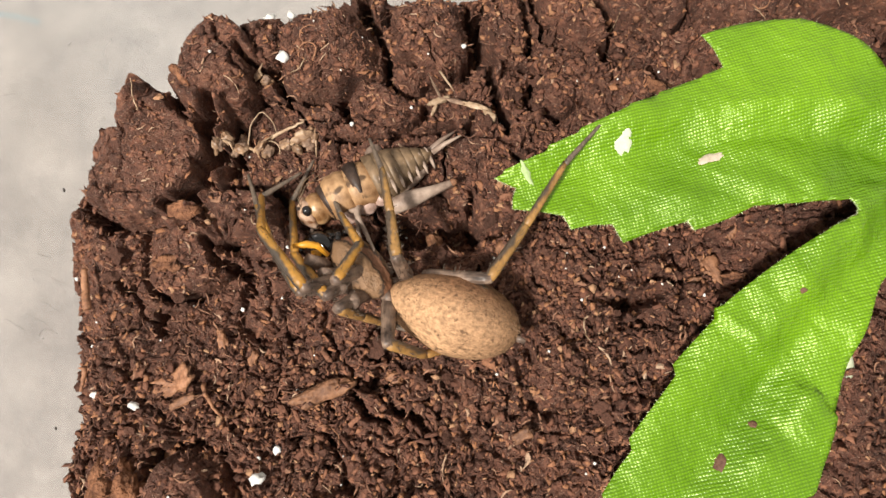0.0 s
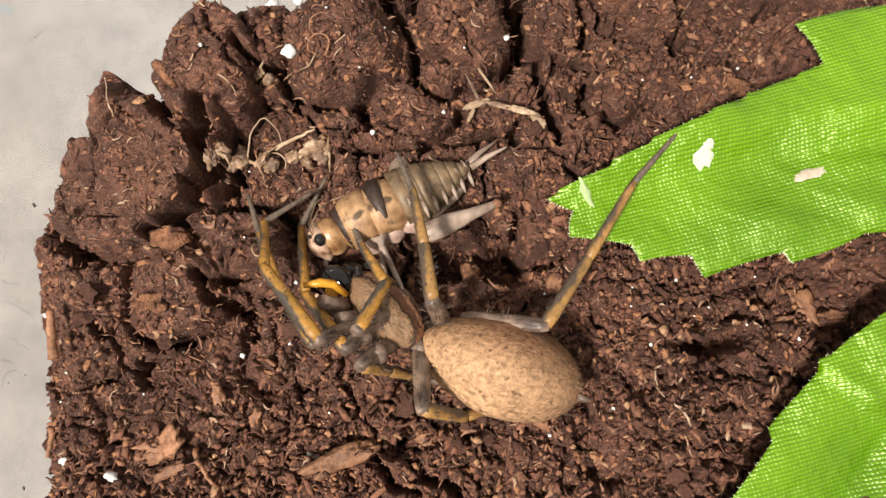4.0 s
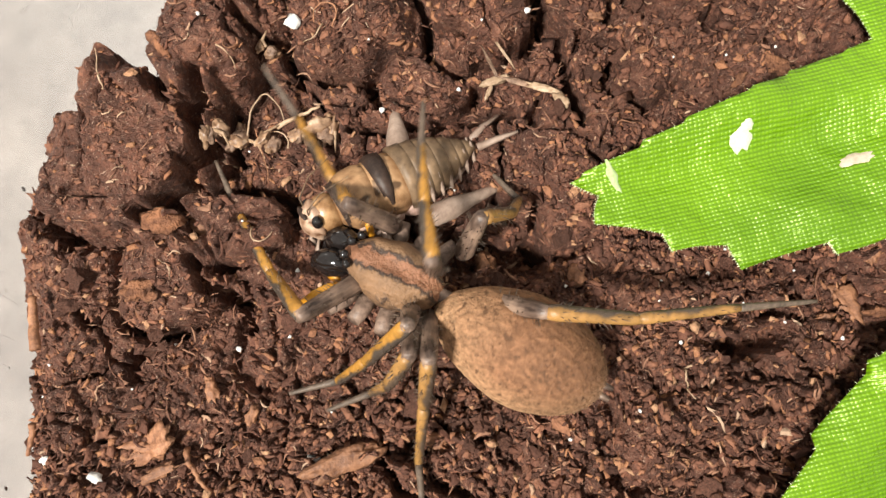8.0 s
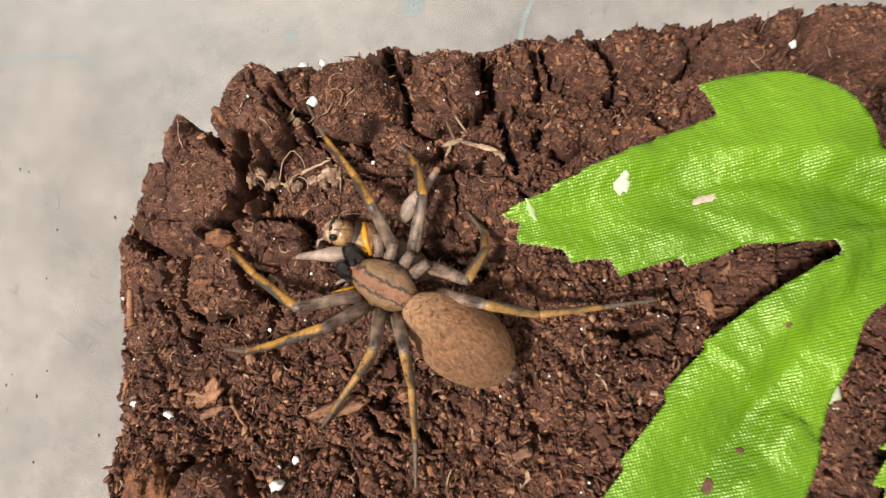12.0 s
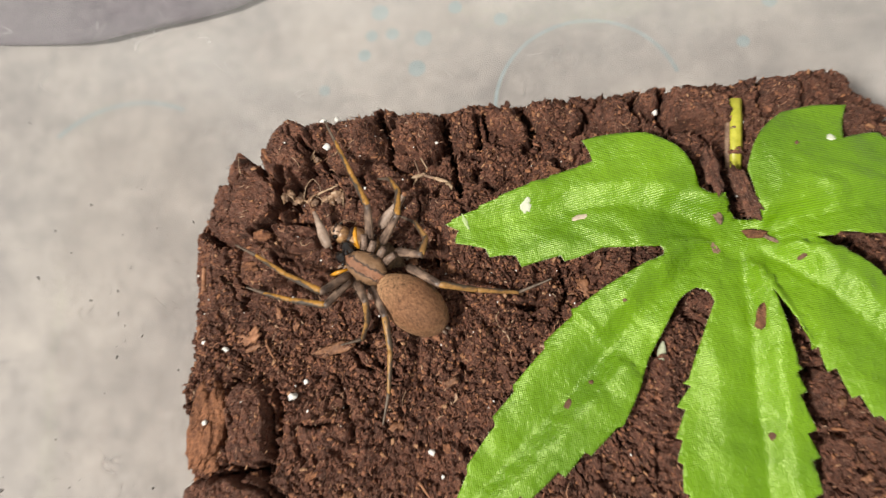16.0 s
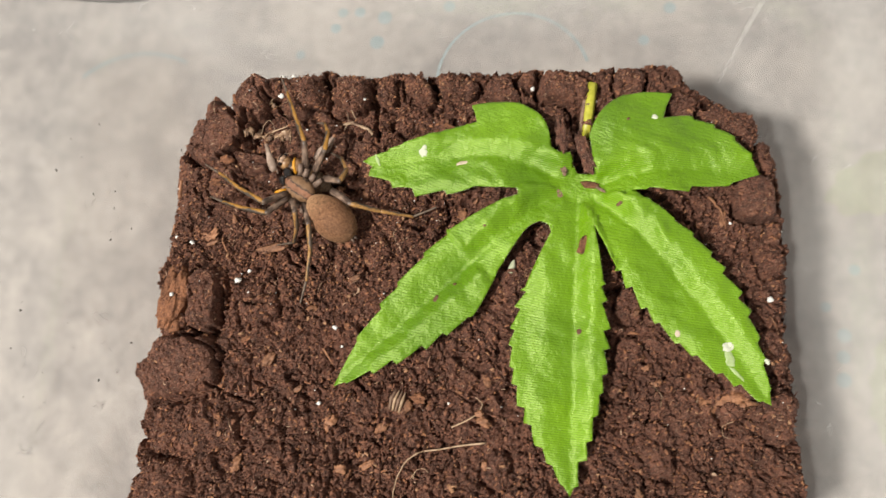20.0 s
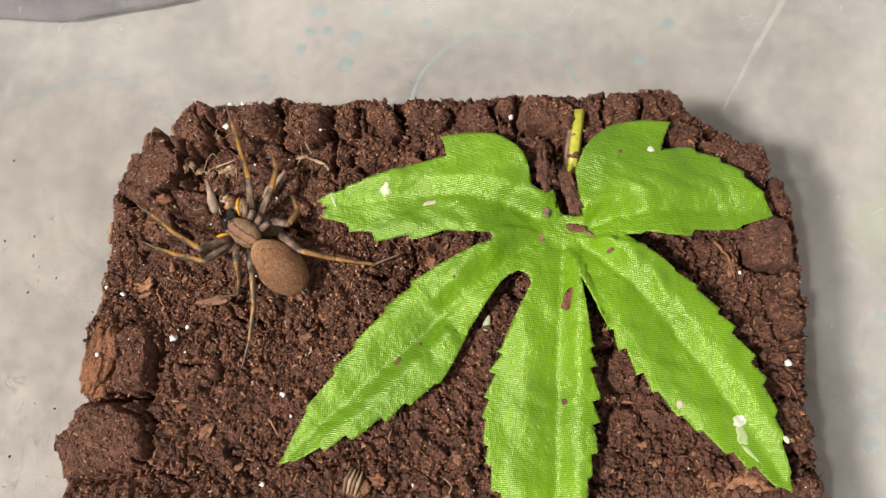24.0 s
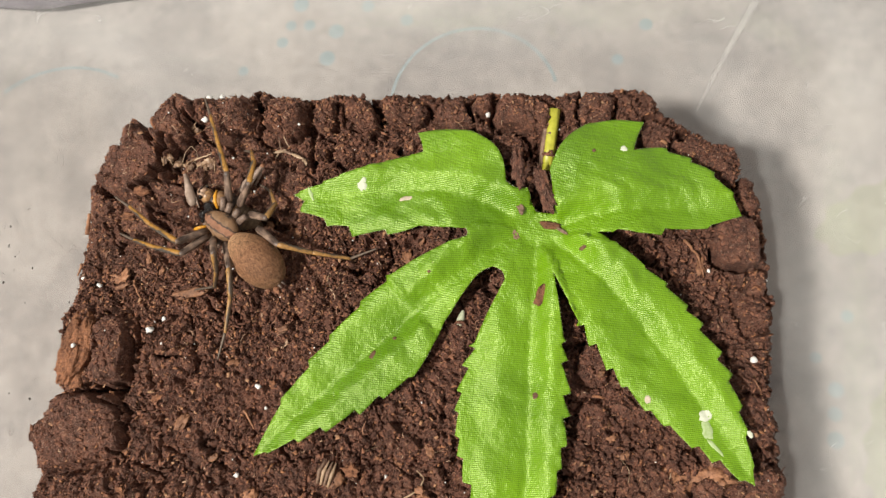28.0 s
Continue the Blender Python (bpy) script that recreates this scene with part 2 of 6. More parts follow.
def make_banded(name, side, middle, edge, width, rough=0.6):
    """A pale stripe along the middle of a back between darker sides."""
    m, n, l, b = nodes_of(name)
    tc = n.new("ShaderNodeTexCoord")
    sep = n.new("ShaderNodeSeparateXYZ")
    l.new(tc.outputs["Object"], sep.inputs[0])
    grain = noise_node(n, l, 900, 5, 0.65, tc)
    off = n.new("ShaderNodeMath")
    off.operation = "MULTIPLY_ADD"
    off.inputs[1].default_value, off.inputs[2].default_value = 0.0020, -0.0010
    l.new(grain.outputs[0], off.inputs[0])
    y = n.new("ShaderNodeMath")
    l.new(sep.outputs[1], y.inputs[0]), l.new(off.outputs[0], y.inputs[1])
    ab = n.new("ShaderNodeMath")
    ab.operation = "ABSOLUTE"
    l.new(y.outputs[0], ab.inputs[0])
    sc = n.new("ShaderNodeMath")
    sc.operation = "MULTIPLY"
    sc.inputs[1].default_value = 1.0 / (width * CM)
    l.new(ab.outputs[0], sc.inputs[0])
    col = ramp_node(n, l, sc.outputs[0], [(0.0, middle), (0.19, middle), (0.25, side), (0.30, side), (0.38, edge), (0.80, edge), (0.92, side), (1.0, side)]).outputs[0]
    shade = ramp_node(n, l, grain.outputs[0], [(0.3, (0.65, 0.65, 0.65)), (0.7, (1.2, 1.2, 1.2))]).outputs[0]
    l.new(mix_node(n, l, 0.8, col, shade, "MULTIPLY"), b.inputs["Base Color"])
    b.inputs["Roughness"].default_value = rough
    l.new(bump_node(n, l, grain.outputs[0], 0.9, 0.0005), b.inputs["Normal"])
    return m


def make_streaked(name, dark, light):
    """Ochre along one side of a limb, dark grey-brown along the other, with blotches."""
    m, n, l, b = nodes_of(name)
    tc = n.new("ShaderNodeTexCoord")
    sep = n.new("ShaderNodeSeparateXYZ")
    l.new(tc.outputs["Object"], sep.inputs[0])
    grain, blotch = noise_node(n, l, 1400, 4, 0.65, tc), noise_node(n, l, 420, 4, 0.6, tc)
    add = n.new("ShaderNodeMath")
    add.operation = "MULTIPLY_ADD"
    add.inputs[1].default_value = 760.0
    l.new(sep.outputs[1], add.inputs[0]), l.new(blotch.outputs[0], add.inputs[2])
    col = ramp_node(n, l, add.outputs[0], [(0.38, light), (0.56, tuple(0.72 * c for c in light)), (0.68, dark), (1.0, dark)]).outputs[0]
    shade = ramp_node(n, l, grain.outputs[0], [(0.3, (0.6, 0.6, 0.6)), (0.7, (1.25, 1.2, 1.15))]).outputs[0]
    l.new(mix_node(n, l, 0.85, col, shade, "MULTIPLY"), b.inputs["Base Color"])
    b.inputs["Roughness"].default_value = 0.45
    l.new(bump_node(n, l, grain.outputs[0], 0.5, 0.0002), b.inputs["Normal"])
    return m


def make_fur(name, back, belly, scale, rough):
    """Brown hair on the back, paler golden hair underneath."""
    m, n, l, b = nodes_of(name)
    tc = n.new("ShaderNodeTexCoord")
    sep = n.new("ShaderNodeSeparateXYZ")
    l.new(tc.outputs["Object"], sep.inputs[0])
    mr = n.new("ShaderNodeMapRange")
    mr.inputs[1].default_value, mr.inputs[2].default_value = -0.0006, 0.0022
    l.new(sep.outputs[2], mr.inputs[0])
    mp = n.new("ShaderNodeMapping")
    mp.inputs["Scale"].default_value = (0.8, 1.0, 1.0)
    l.new(tc.outputs["Object"], mp.inputs["Vector"])
    grain, spots = n.new("ShaderNodeTexNoise"), noise_node(n, l, 1900, 3, 0.6, tc)
    grain.inputs["Scale"].default_value, grain.inputs["Detail"].default_value, grain.inputs["Roughness"].default_value = scale, 4, 0.65
    l.new(mp.outputs[0], grain.inputs["Vector"])
    col = ramp_node(n, l, mr.outputs[0], [(0.0, belly), (1.0, back)]).outputs[0]
    front, rear = n.new("ShaderNodeMapRange"), n.new("ShaderNodeMapRange")
    front.inputs[1].default_value, front.inputs[2].default_value, front.inputs[4].default_value = 0.0005, 0.0065, 0.65
    rear.inputs[1].default_value, rear.inputs[2].default_value, rear.inputs[4].default_value = 0.0005, -0.0065, 0.7
    l.new(sep.outputs[0], front.inputs[0]), l.new(sep.outputs[0], rear.inputs[0])
    col = mix_node(n, l, front.outputs[0], col, belly)
    col = mix_node(n, l, rear.outputs[0], col, tuple(0.62 * c for c in back))
    patchy = ramp_node(n, l, noise_node(n, l, 330, 4, 0.6, tc).outputs[0], [(0.38, (0.62, 0.6, 0.6)), (0.62, (1.2, 1.18, 1.15))]).outputs[0]
    col = mix_node(n, l, 0.2, col, patchy, "MULTIPLY")
    shade = ramp_node(n, l, grain.outputs[0], [(0.34, (0.50, 0.48, 0.46)), (0.64, (1.35, 1.33, 1.30))]).outputs[0]
    col = mix_node(n, l, 0.85, col, shade, "MULTIPLY")
    mark = ramp_node(n, l, spots.outputs[0], [(0.59, (0, 0, 0)), (0.66, (0.75, 0.75, 0.75))]).outputs[0]
    l.new(mix_node(n, l, mark, col, tuple(0.35 * c for c in back)), b.inputs["Base Color"])
    b.inputs["Roughness"].default_value = rough
    b.inputs["Specular IOR Level"].default_value = 0.25
    l.new(bump_node(n, l, grain.outputs[0], 0.7, 0.0003), b.inputs["Normal"])
    return m


FUR = make_fur("tan_fur", (0.245, 0.122, 0.064), (0.51, 0.305, 0.170), 2600, 0.7)
HAIR = make_fur("short_hair", (0.235, 0.122, 0.068), (0.54, 0.36, 0.21), 1500, 0.6)
CARAPACE = make_banded("carapace", (0.055, 0.032, 0.021), (0.285, 0.130, 0.070), (0.250, 0.140, 0.072), 0.265)


def make_mottled(name, dark, mid, light):
    """Lengthwise streaks and blotches along a limb."""
    m, n, l, b = nodes_of(name)
    tc = n.new("ShaderNodeTexCoord")
    mp = n.new("ShaderNodeMapping")
    mp.inputs["Scale"].default_value = (0.16, 1.0, 1.0)
    l.new(tc.outputs["Object"], mp.inputs["Vector"])
    streak = n.new("ShaderNodeTexNoise")
    streak.inputs["Scale"].default_value, streak.inputs["Detail"].default_value, streak.inputs["Roughness"].default_value = 1300, 4, 0.65
    l.new(mp.outputs[0], streak.inputs["Vector"])
    blotch = noise_node(n, l, 420, 3, 0.6, tc)
    both = mix_node(n, l, 0.5, streak.outputs[0], blotch.outputs[0])
    col = ramp_node(n, l, both, [(0.42, dark), (0.51, mid), (0.62, light)]).outputs[0]
    l.new(col, b.inputs["Base Color"])
    b.inputs["Roughness"].default_value = 0.42
    l.new(bump_node(n, l, streak.outputs[0], 0.7, 0.0003), b.inputs["Normal"])
    return m


FEMUR = make_mottled("mottled_leg", (0.040, 0.025, 0.019), (0.135, 0.090, 0.068), (0.30, 0.205, 0.150))
OCHRE = make_streaked("ochre_leg", (0.070, 0.054, 0.042), (0.43, 0.215, 0.040))
DULL_OCHRE = make_streaked("dull_ochre_leg", (0.085, 0.060, 0.042), (0.36, 0.195, 0.062))
DARKLEG = surface("dark_leg", (0.050, 0.038, 0.030), (0.18, 0.13, 0.095), 800, 0.5, 0.5, 0.0002, 0, 0.4)
ORANGE = surface("orange_palp", (0.48, 0.20, 0.012), (0.72, 0.34, 0.03), 600, 0.4, 0.3, 0.0001, 0, 0.5)
JET = surface("jet_black", (0.006, 0.005, 0.005), (0.016, 0.012, 0.011), 700, 0.10, 0.05, 0.00003, 0, 0.7)
COXA = surface("pale_coxa", (0.07, 0.045, 0.034), (0.27, 0.185, 0.14), 700, 0.5, 0.4, 0.0002, 0, 0.4)
CR_TAN = surface("cricket_tan", (0.16, 0.075, 0.03), (0.50, 0.30, 0.155), 420, 0.5, 0.5, 0.0003, 0, 0.4, (0.10, 0.055, 0.028), 2.2)
CR_HEAD = surface("cricket_brown", (0.15, 0.065, 0.022), (0.52, 0.31, 0.15), 420, 0.35, 0.5, 0.0003, 0, 0.5, None, 2.2)
WOOD = surface("wooden_floor", (0.20, 0.12, 0.07), (0.34, 0.22, 0.13), 6, 0.5, 0.3, 0.001, 0, 0.4, None, 9)
CR_DARK = surface("cricket_dark", (0.022, 0.013, 0.010), (0.06, 0.036, 0.026), 600, 0.5, 0.4, 0.0002, 0, 0.4)
CR_GREY = surface("cricket_grey", (0.060, 0.038, 0.022), (0.27, 0.175, 0.10), 520, 0.5, 0.5, 0.0002, 0, 0.4, None, 2.5)
CR_PALE = surface("cricket_pale", (0.18, 0.12, 0.09), (0.46, 0.345, 0.275), 420, 0.5, 0.4, 0.0002, 0, 0.4, None, 3)
GLASSY, glass_nodes, glass_links, glass_bsdf = nodes_of("clear_droplet")
glass_bsdf.inputs["Base Color"].default_value = (1, 1, 1, 1)
glass_bsdf.inputs["Transmission Weight"].default_value, glass_bsdf.inputs["Roughness"].default_value, glass_bsdf.inputs["IOR"].default_value = 1.0, 0.03, 1.4
CR_FACE = surface("cricket_face", (0.16, 0.07, 0.03), (0.68, 0.48, 0.35), 620, 0.35, 0.4, 0.0003, 0, 0.5, (0.12, 0.05, 0.02), 1.4)
CR_ROSE = surface("cricket_rose", (0.30, 0.19, 0.15), (0.60, 0.42, 0.35), 520, 0.4, 0.4, 0.0002, 0, 0.45, None, 3)
SCRAP = surface("tan_scrap", (0.12, 0.062, 0.036), (0.52, 0.33, 0.20), 520, 0.4, 0.6, 0.0003, 0.2, 0.5, (0.62, 0.46, 0.33), 2.4)
FLAKE = surface("dry_flake", (0.10, 0.055, 0.036), (0.34, 0.22, 0.15), 700, 0.6, 0.5, 0.0002, 0.15, 0.4)
GREY_SPECK = surface("dark_speck", (0.17, 0.165, 0.16), (0.34, 0.33, 0.32), 900, 0.8, 0.3, 0.0002, 0.2, 0.3)
PURPLE = surface("dark_purple_fabric", (0.12, 0.105, 0.125), (0.19, 0.165, 0.19), 90, 0.8, 0.3, 0.0004, 0, 0.3)


def make_haze():
    m, n, l, b = nodes_of("whitened_plastic")
    tr, df, mx = n.new("ShaderNodeBsdfTransparent"), n.new("ShaderNodeBsdfDiffuse"), n.new("ShaderNodeMixShader")
    df.inputs[0].default_value = (0.75, 0.74, 0.72, 1)
    tex = noise_node(n, l, 300, 4, 0.6)
    fac = ramp_node(n, l, tex.outputs[0], [(0.3, (0.03, 0.03, 0.03)), (0.75, (0.26, 0.26, 0.26))]).outputs[0]
    l.new(fac, mx.inputs[0]), l.new(tr.outputs[0], mx.inputs[1]), l.new(df.outputs[0], mx.inputs[2])
    l.new(mx.outputs[0], n["Material Output"].inputs[0])
    return m


HAZE = make_haze()

# ---- building helpers ----
def mesh_from(name, bm, material, smooth=True):
    me = bpy.data.meshes.new(name)
    bmesh.ops.transform(bm, matrix=Matrix.Scale(CM, 4), verts=bm.verts)
    bm.to_mesh(me)
    bm.free()
    if smooth:
        me.polygons.foreach_set("use_smooth", [True] * len(me.polygons))
    me.materials.append(material)
    return me


def part(name, bm, material, parent=None, label="", smooth=True):
    ob = new(name, mesh_from(name, bm, material, smooth))
    ob.parent = parent
    return tagged(ob, label) if label else ob


def at_cm(ob, x, y, z, rx=0, ry=0, rz=0):
    ob.matrix_basis = pose(x * CM, y * CM, z * CM, rx, ry, rz)
    return ob


def root(name, label, category, x=0, y=0, z=0, rx=0, ry=0, rz=0, group="", kind=""):
    ob = new(name)
    ob.empty_display_size = 0.002
    at_cm(ob, x, y, z, rx, ry, rz)
    return tagged(ob, label, category, group, kind)


def hash01(i, j, k=0):
    h = (i.astype(np.int64) * 374761393 + j.astype(np.int64) * 668265263 + k * 974711 + 1013904223) & 0xFFFFFFFF
    h = ((h ^ (h >> 13)) * 1274126177) & 0xFFFFFFFF
    h = ((h ^ (h >> 16)) * 1103515245) & 0xFFFFFFFF
    return ((h ^ (h >> 15)) & 0xFFFFFF) / float(0xFFFFFF)


def value_noise(x, y, size, k=0):
    x, y = np.asarray(x, float) / size, np.asarray(y, float) / size
    i, j = np.floor(x), np.floor(y)
    u, v = x - i, y - j
    u, v = u * u * (3 - 2 * u), v * v * (3 - 2 * v)
    a, b, c, d = hash01(i, j, k), hash01(i + 1, j, k), hash01(i, j + 1, k), hash01(i + 1, j + 1, k)
    return (a * (1 - u) + b * u) * (1 - v) + (c * (1 - u) + d * u) * v


def cells(x, y, size, k=0):
    """Nearest and second nearest seed of a jittered grid: distances in units of size, and a random value per cell, and the distance along its own slope."""
    x, y = np.asarray(x, float) / size, np.asarray(y, float) / size
    i, j = np.floor(x), np.floor(y)
    f1, f2, val, tilt = np.full(x.shape, 9.0), np.full(x.shape, 9.0), np.zeros(x.shape), np.zeros(x.shape)
    for di in (-1, 0, 1):
        for dj in (-1, 0, 1):
            a, b = i + di, j + dj
            dx, dy = x - (a + 0.1 + 0.8 * hash01(a, b, k)), y - (b + 0.1 + 0.8 * hash01(a, b, k + 7))
            d = np.hypot(dx, dy)
            near = d < f1
            lean = 6.283 * hash01(a, b, k + 19)
            tilt = np.where(near, dx * np.cos(lean) + dy * np.sin(lean), tilt)
            f2 = np.where(near, f1, np.minimum(f2, d))
            val = np.where(near, hash01(a, b, k + 13), val)
            f1 = np.where(near, d, f1)
    return f1, f2, val, tilt


def step01(a, b, x):
    t = np.clip((x - a) / (b - a), 0, 1)
    return t * t * (3 - 2 * t)


# ---- the soil block ----
FLOOR_Z = -3.35


# Clods along the edges and on the bed: x, y, length, width, turn.
CLODS = ((-5.70, -2.0, 1.32, 0.62, 92), (-6.16, -3.38, 1.70, 1.30, 4), (-5.72, -4.50, 1.90, 1.00, 8), (-6.15, -5.75, 1.1, 1.1, 0), (-5.65, 1.50, 1.42, 1.34, 77), (-5.84, 2.22, 0.60, 0.36, 72),
         (-4.95, 0.84, 0.84, 0.50, -5), (-4.45, 2.60, 0.54, 0.44, 90), (-3.85, 2.38, 1.02, 0.92, 0), (-2.80, 2.38, 0.95, 0.86, 95), (-2.02, 2.36, 0.62, 0.44, 85), (-1.32, 2.44, 0.52, 0.76, 25),
         (-0.55, 2.48, 0.98, 0.50, -14), (0.42, 2.36, 0.56, 0.74, 28), (1.02, 2.60, 0.52, 0.34, 35), (2.98, 2.46, 0.66, 0.58, 75), (1.68, 2.33, 0.98, 0.64, -16), (4.86, 1.50, 1.15, 0.80, -38), (5.50, 0.70, 0.45, 0.34, -60),
         (5.5, -0.75, 0.4, 0.35, 80), (5.42, -1.2, 0.8, 0.6, 95), (5.36, -3.0, 0.8, 0.6, 85), (5.4, -4.2, 0.8, 0.6, 80), (0.3, -5.2, 0.7, 0.5, 80), (3.2, -5.0, 0.6, 0.5, 95), (-4.96, 2.33, 1.26, 0.78, 98),
         (-3.35, 1.75, 0.7, 0.45, -30), (-1.55, 1.7, 0.6, 0.45, 40), (-0.9, 1.55, 0.5, 0.36, 10), (-4.5, -2.2, 0.8, 0.6, 15), (-2.1, -1.1, 0.62, 0.46, 40), (-1.6, -2.6, 0.6, 0.5, 0), (-1.0, -0.6, 0.4, 0.3, 60), (5.22, -0.05, 1.05, 0.78, 84), (4.02, 1.88, 0.70, 0.60, -20), (4.9, 0.85, 0.36, 0.3, 20),
         (-4.72, 0.02, 0.62, 0.40, 70), (-4.55, 0.55, 0.70, 0.60, 10), (-5.45, 0.55, 0.72, 0.66, 0), (-2.35, 0.75, 0.7, 0.5, 80))
clod_rnd = random.Random(17)
extra = []
for gx in range(13):
    for gy in range(9):
        x, y = -6.2 + 0.92 * gx + clod_rnd.uniform(-0.3, 0.3), 2.4 - 0.95 * gy + clod_rnd.uniform(-0.3, 0.3)
        size = clod_rnd.uniform(0.42, 0.95)
        keep = clod_rnd.random() < (0.6 if y > 0.8 and x < 2.2 else 0.4 if x > 2.2 else 0.10)
        if keep and all(math.hypot(x - c[0], y - c[1]) > 0.36 * (c[2] + size) for c in CLODS) and -6.0 < x < 5.2 and y < 2.35 and not (x < -4.3 and y > 0.4) and x - 1.19 * y + 8.48 > 0.6 and x + 1.12 * y < 6.1:
            extra.append((x, y, size, size * clod_rnd.uniform(0.6, 0.9), clod_rnd.uniform(0, 180)))
CLODS = CLODS + tuple(extra)
BARE = {0: 0.10, 1: 0.08, 4: 0.16, 5: 0.12, 6: 0.15, 25: 0.18, 33: 0.10}
# Cracks and holes in the soil: width, depth and places.
CRACKS = ((0.075, 0.60, ((-5.00, 2.02), (-5.08, 1.76), (-5.00, 1.48), (-5.25, 1.12), (-5.50, 1.00))), (0.03, 0.30, ((-5.20, 1.38), (-4.78, 1.34))), (0.035, 0.30, ((-5.50, 1.05), (-5.25, 1.03), (-5.10, 0.80))),
          (0.05, 0.40, ((-5.20, 0.62), (-5.17, 0.42), (-4.92, 0.30), (-4.88, 0.08))), (0.04, 0.35, ((-5.80, 0.18), (-5.60, 0.10), (-5.38, 0.08))), (0.045, 0.40, ((-5.80, 0.0), (-5.78, -0.20))), (0.05, 0.40, ((-6.10, 0.42), (-6.05, 0.28))),
          (0.065, 0.55, ((-3.42, 2.95), (-3.30, 2.50), (-3.18, 2.20), (-3.02, 2.14))), (0.06, 0.55, ((-2.36, 2.75), (-2.32, 2.20), (-2.20, 1.65), (-2.15, 1.32))), (0.05, 0.45, ((-4.68, 2.50), (-4.52, 2.28), (-4.35, 2.18))),
          (0.04, 0.40, ((-2.05, 2.02), (-1.82, 1.92), (-1.76, 1.72))), (0.04, 0.40, ((-1.68, 2.62), (-1.62, 2.22), (-1.36, 2.06))), (0.045, 0.45, ((-1.02, 2.50), (-0.98, 2.10), (-1.12, 1.92))), (0.045, 0.35, ((-3.9, 1.42), (-3.3, 1.38), (-2.7, 1.46))),
          (0.035, 0.40, ((-5.40, -3.70), (-5.00, -3.90), (-4.50, -4.05))), (0.035, 0.40, ((-6.00, -2.72), (-5.50, -2.90), (-5.20, -3.30))), (0.05, 0.45, ((-5.28, -1.40), (-5.22, -1.75), (-5.26, -2.20))), (0.035, 0.35, ((-4.9, -2.02), (-4.62, -2.12), (-4.3, -2.08))),
          (0.13, 0.50, ((-1.36, -0.52), (-1.08, -0.50))), (0.045, 0.35, ((-0.74, -0.02), (-0.66, -0.34), (-0.80, -0.62))), (0.16, 0.50, ((-3.30, 0.46), (-2.95, 0.42), (-2.68, 0.38))), (0.05, 0.35, ((-3.65, -1.20), (-3.45, -1.32), (-3.36, -1.52))),
          (0.05, 0.40, ((-4.02, -1.08), (-3.92, -1.24), (-3.74, -1.30))), (0.04, 0.35, ((-4.30, -1.42), (-4.18, -1.66), (-4.22, -1.85))), (0.05, 0.35, ((-2.55, -3.30), (-2.40, -3.60), (-2.20, -3.90))), (0.05, 0.4, ((3.2, -0.2), (3.6, -0.35), (4.1, -0.7))))


def crack_depth(x, y):
    """How far the cracks cut into the surface: narrow, steep-walled and uneven in width."""
    out = np.zeros(x.shape)
    wx, wy = x + 0.10 * (value_noise(x, y, 0.16, 801) - 0.5), y + 0.10 * (value_noise(x, y, 0.16, 802) - 0.5)
    for k, (wide, deep, line) in enumerate(CRACKS):
        xs, ys = [p[0] for p in line], [p[1] for p in line]
        near = (x > min(xs) - 0.3) & (x < max(xs) + 0.3) & (y > min(ys) - 0.3) & (y < max(ys) + 0.3)
        if not near.any():
            continue
        px, py = wx[near], wy[near]
        best = np.full(px.shape, 9.0)
        for (ax, ay), (bx, by) in zip(line, line[1:]):
            t = np.clip(((px - ax) * (bx - ax) + (py - ay) * (by - ay)) / ((bx - ax) ** 2 + (by - ay) ** 2), 0, 1)
            best = np.minimum(best, np.hypot(px - ax - t * (bx - ax), py - ay - t * (by - ay)))
        w = wide * (0.60 + 1.1 * value_noise(px, py, 0.22, 820 + k))
        out[near] = np.maximum(out[near], deep * (1 - step01(0.45 * w, w, best)))
    return out


def clod_field(x, y, n):
    """How far inside clod n a place lies: 1 in its middle, 0 at its rim, negative outside."""
    cx, cy, length, width, turn = CLODS[n]
    c, t = math.cos(radians(turn)), math.sin(radians(turn))
    u, v = ((x - cx) * c + (y - cy) * t) / (length / 2), (-(x - cx) * t + (y - cy) * c) / (width / 2)
    rim = (0.36 if n in BARE else 0.42) * (value_noise(x, y, 0.35, 200 + n) - 0.5) + (0.12 if n in BARE else 0.15) * (value_noise(x, y, 0.1, 300 + n) - 0.5)
    return 1 - (np.abs(u) ** 3 + np.abs(v) ** 3) ** (1 / 3) + rim


def inside_soil(x, y):
    """Distance inside the block's outline, in cm (negative outside)."""
    left = x + 6.80 + 0.07 * (1.0 - y) - 0.30 * step01(0.85, 1.5, y) - 0.36 * (1 - step01(-2.2, -0.8, y))
    right = 5.74 - x
    top = 2.97 - 0.02 * (x + 5.0) - y
    bottom = y + 6.6
    d = np.minimum(np.minimum(left, right), np.minimum(top, bottom))
    d = np.minimum(d, (x - 1.19 * y + 8.48) * 0.64)
    d = np.minimum(d, (x - 0.5 * y + 7.16) * 0.89)
    d = np.minimum(d, (6.95 - x - 1.12 * y) * 0.67)
    rough = 0.22 * (value_noise(x, y, 0.9, 3) - 0.5) + 0.14 * (value_noise(x, y, 0.28, 4) - 0.5) + 0.03 * (value_noise(x, y, 0.09, 5) - 0.5)
    d = d + rough
    for n in range(len(CLODS)):
        reach = 0.62 * CLODS[n][2] + 0.3
        near = (np.abs(x - CLODS[n][0]) < reach) & (np.abs(y - CLODS[n][1]) < reach)
        if near.any():
            d[near] = np.maximum(d[near], (clod_field(x[near], y[near], n) - 0.12) * CLODS[n][3] * 0.5)
    return d


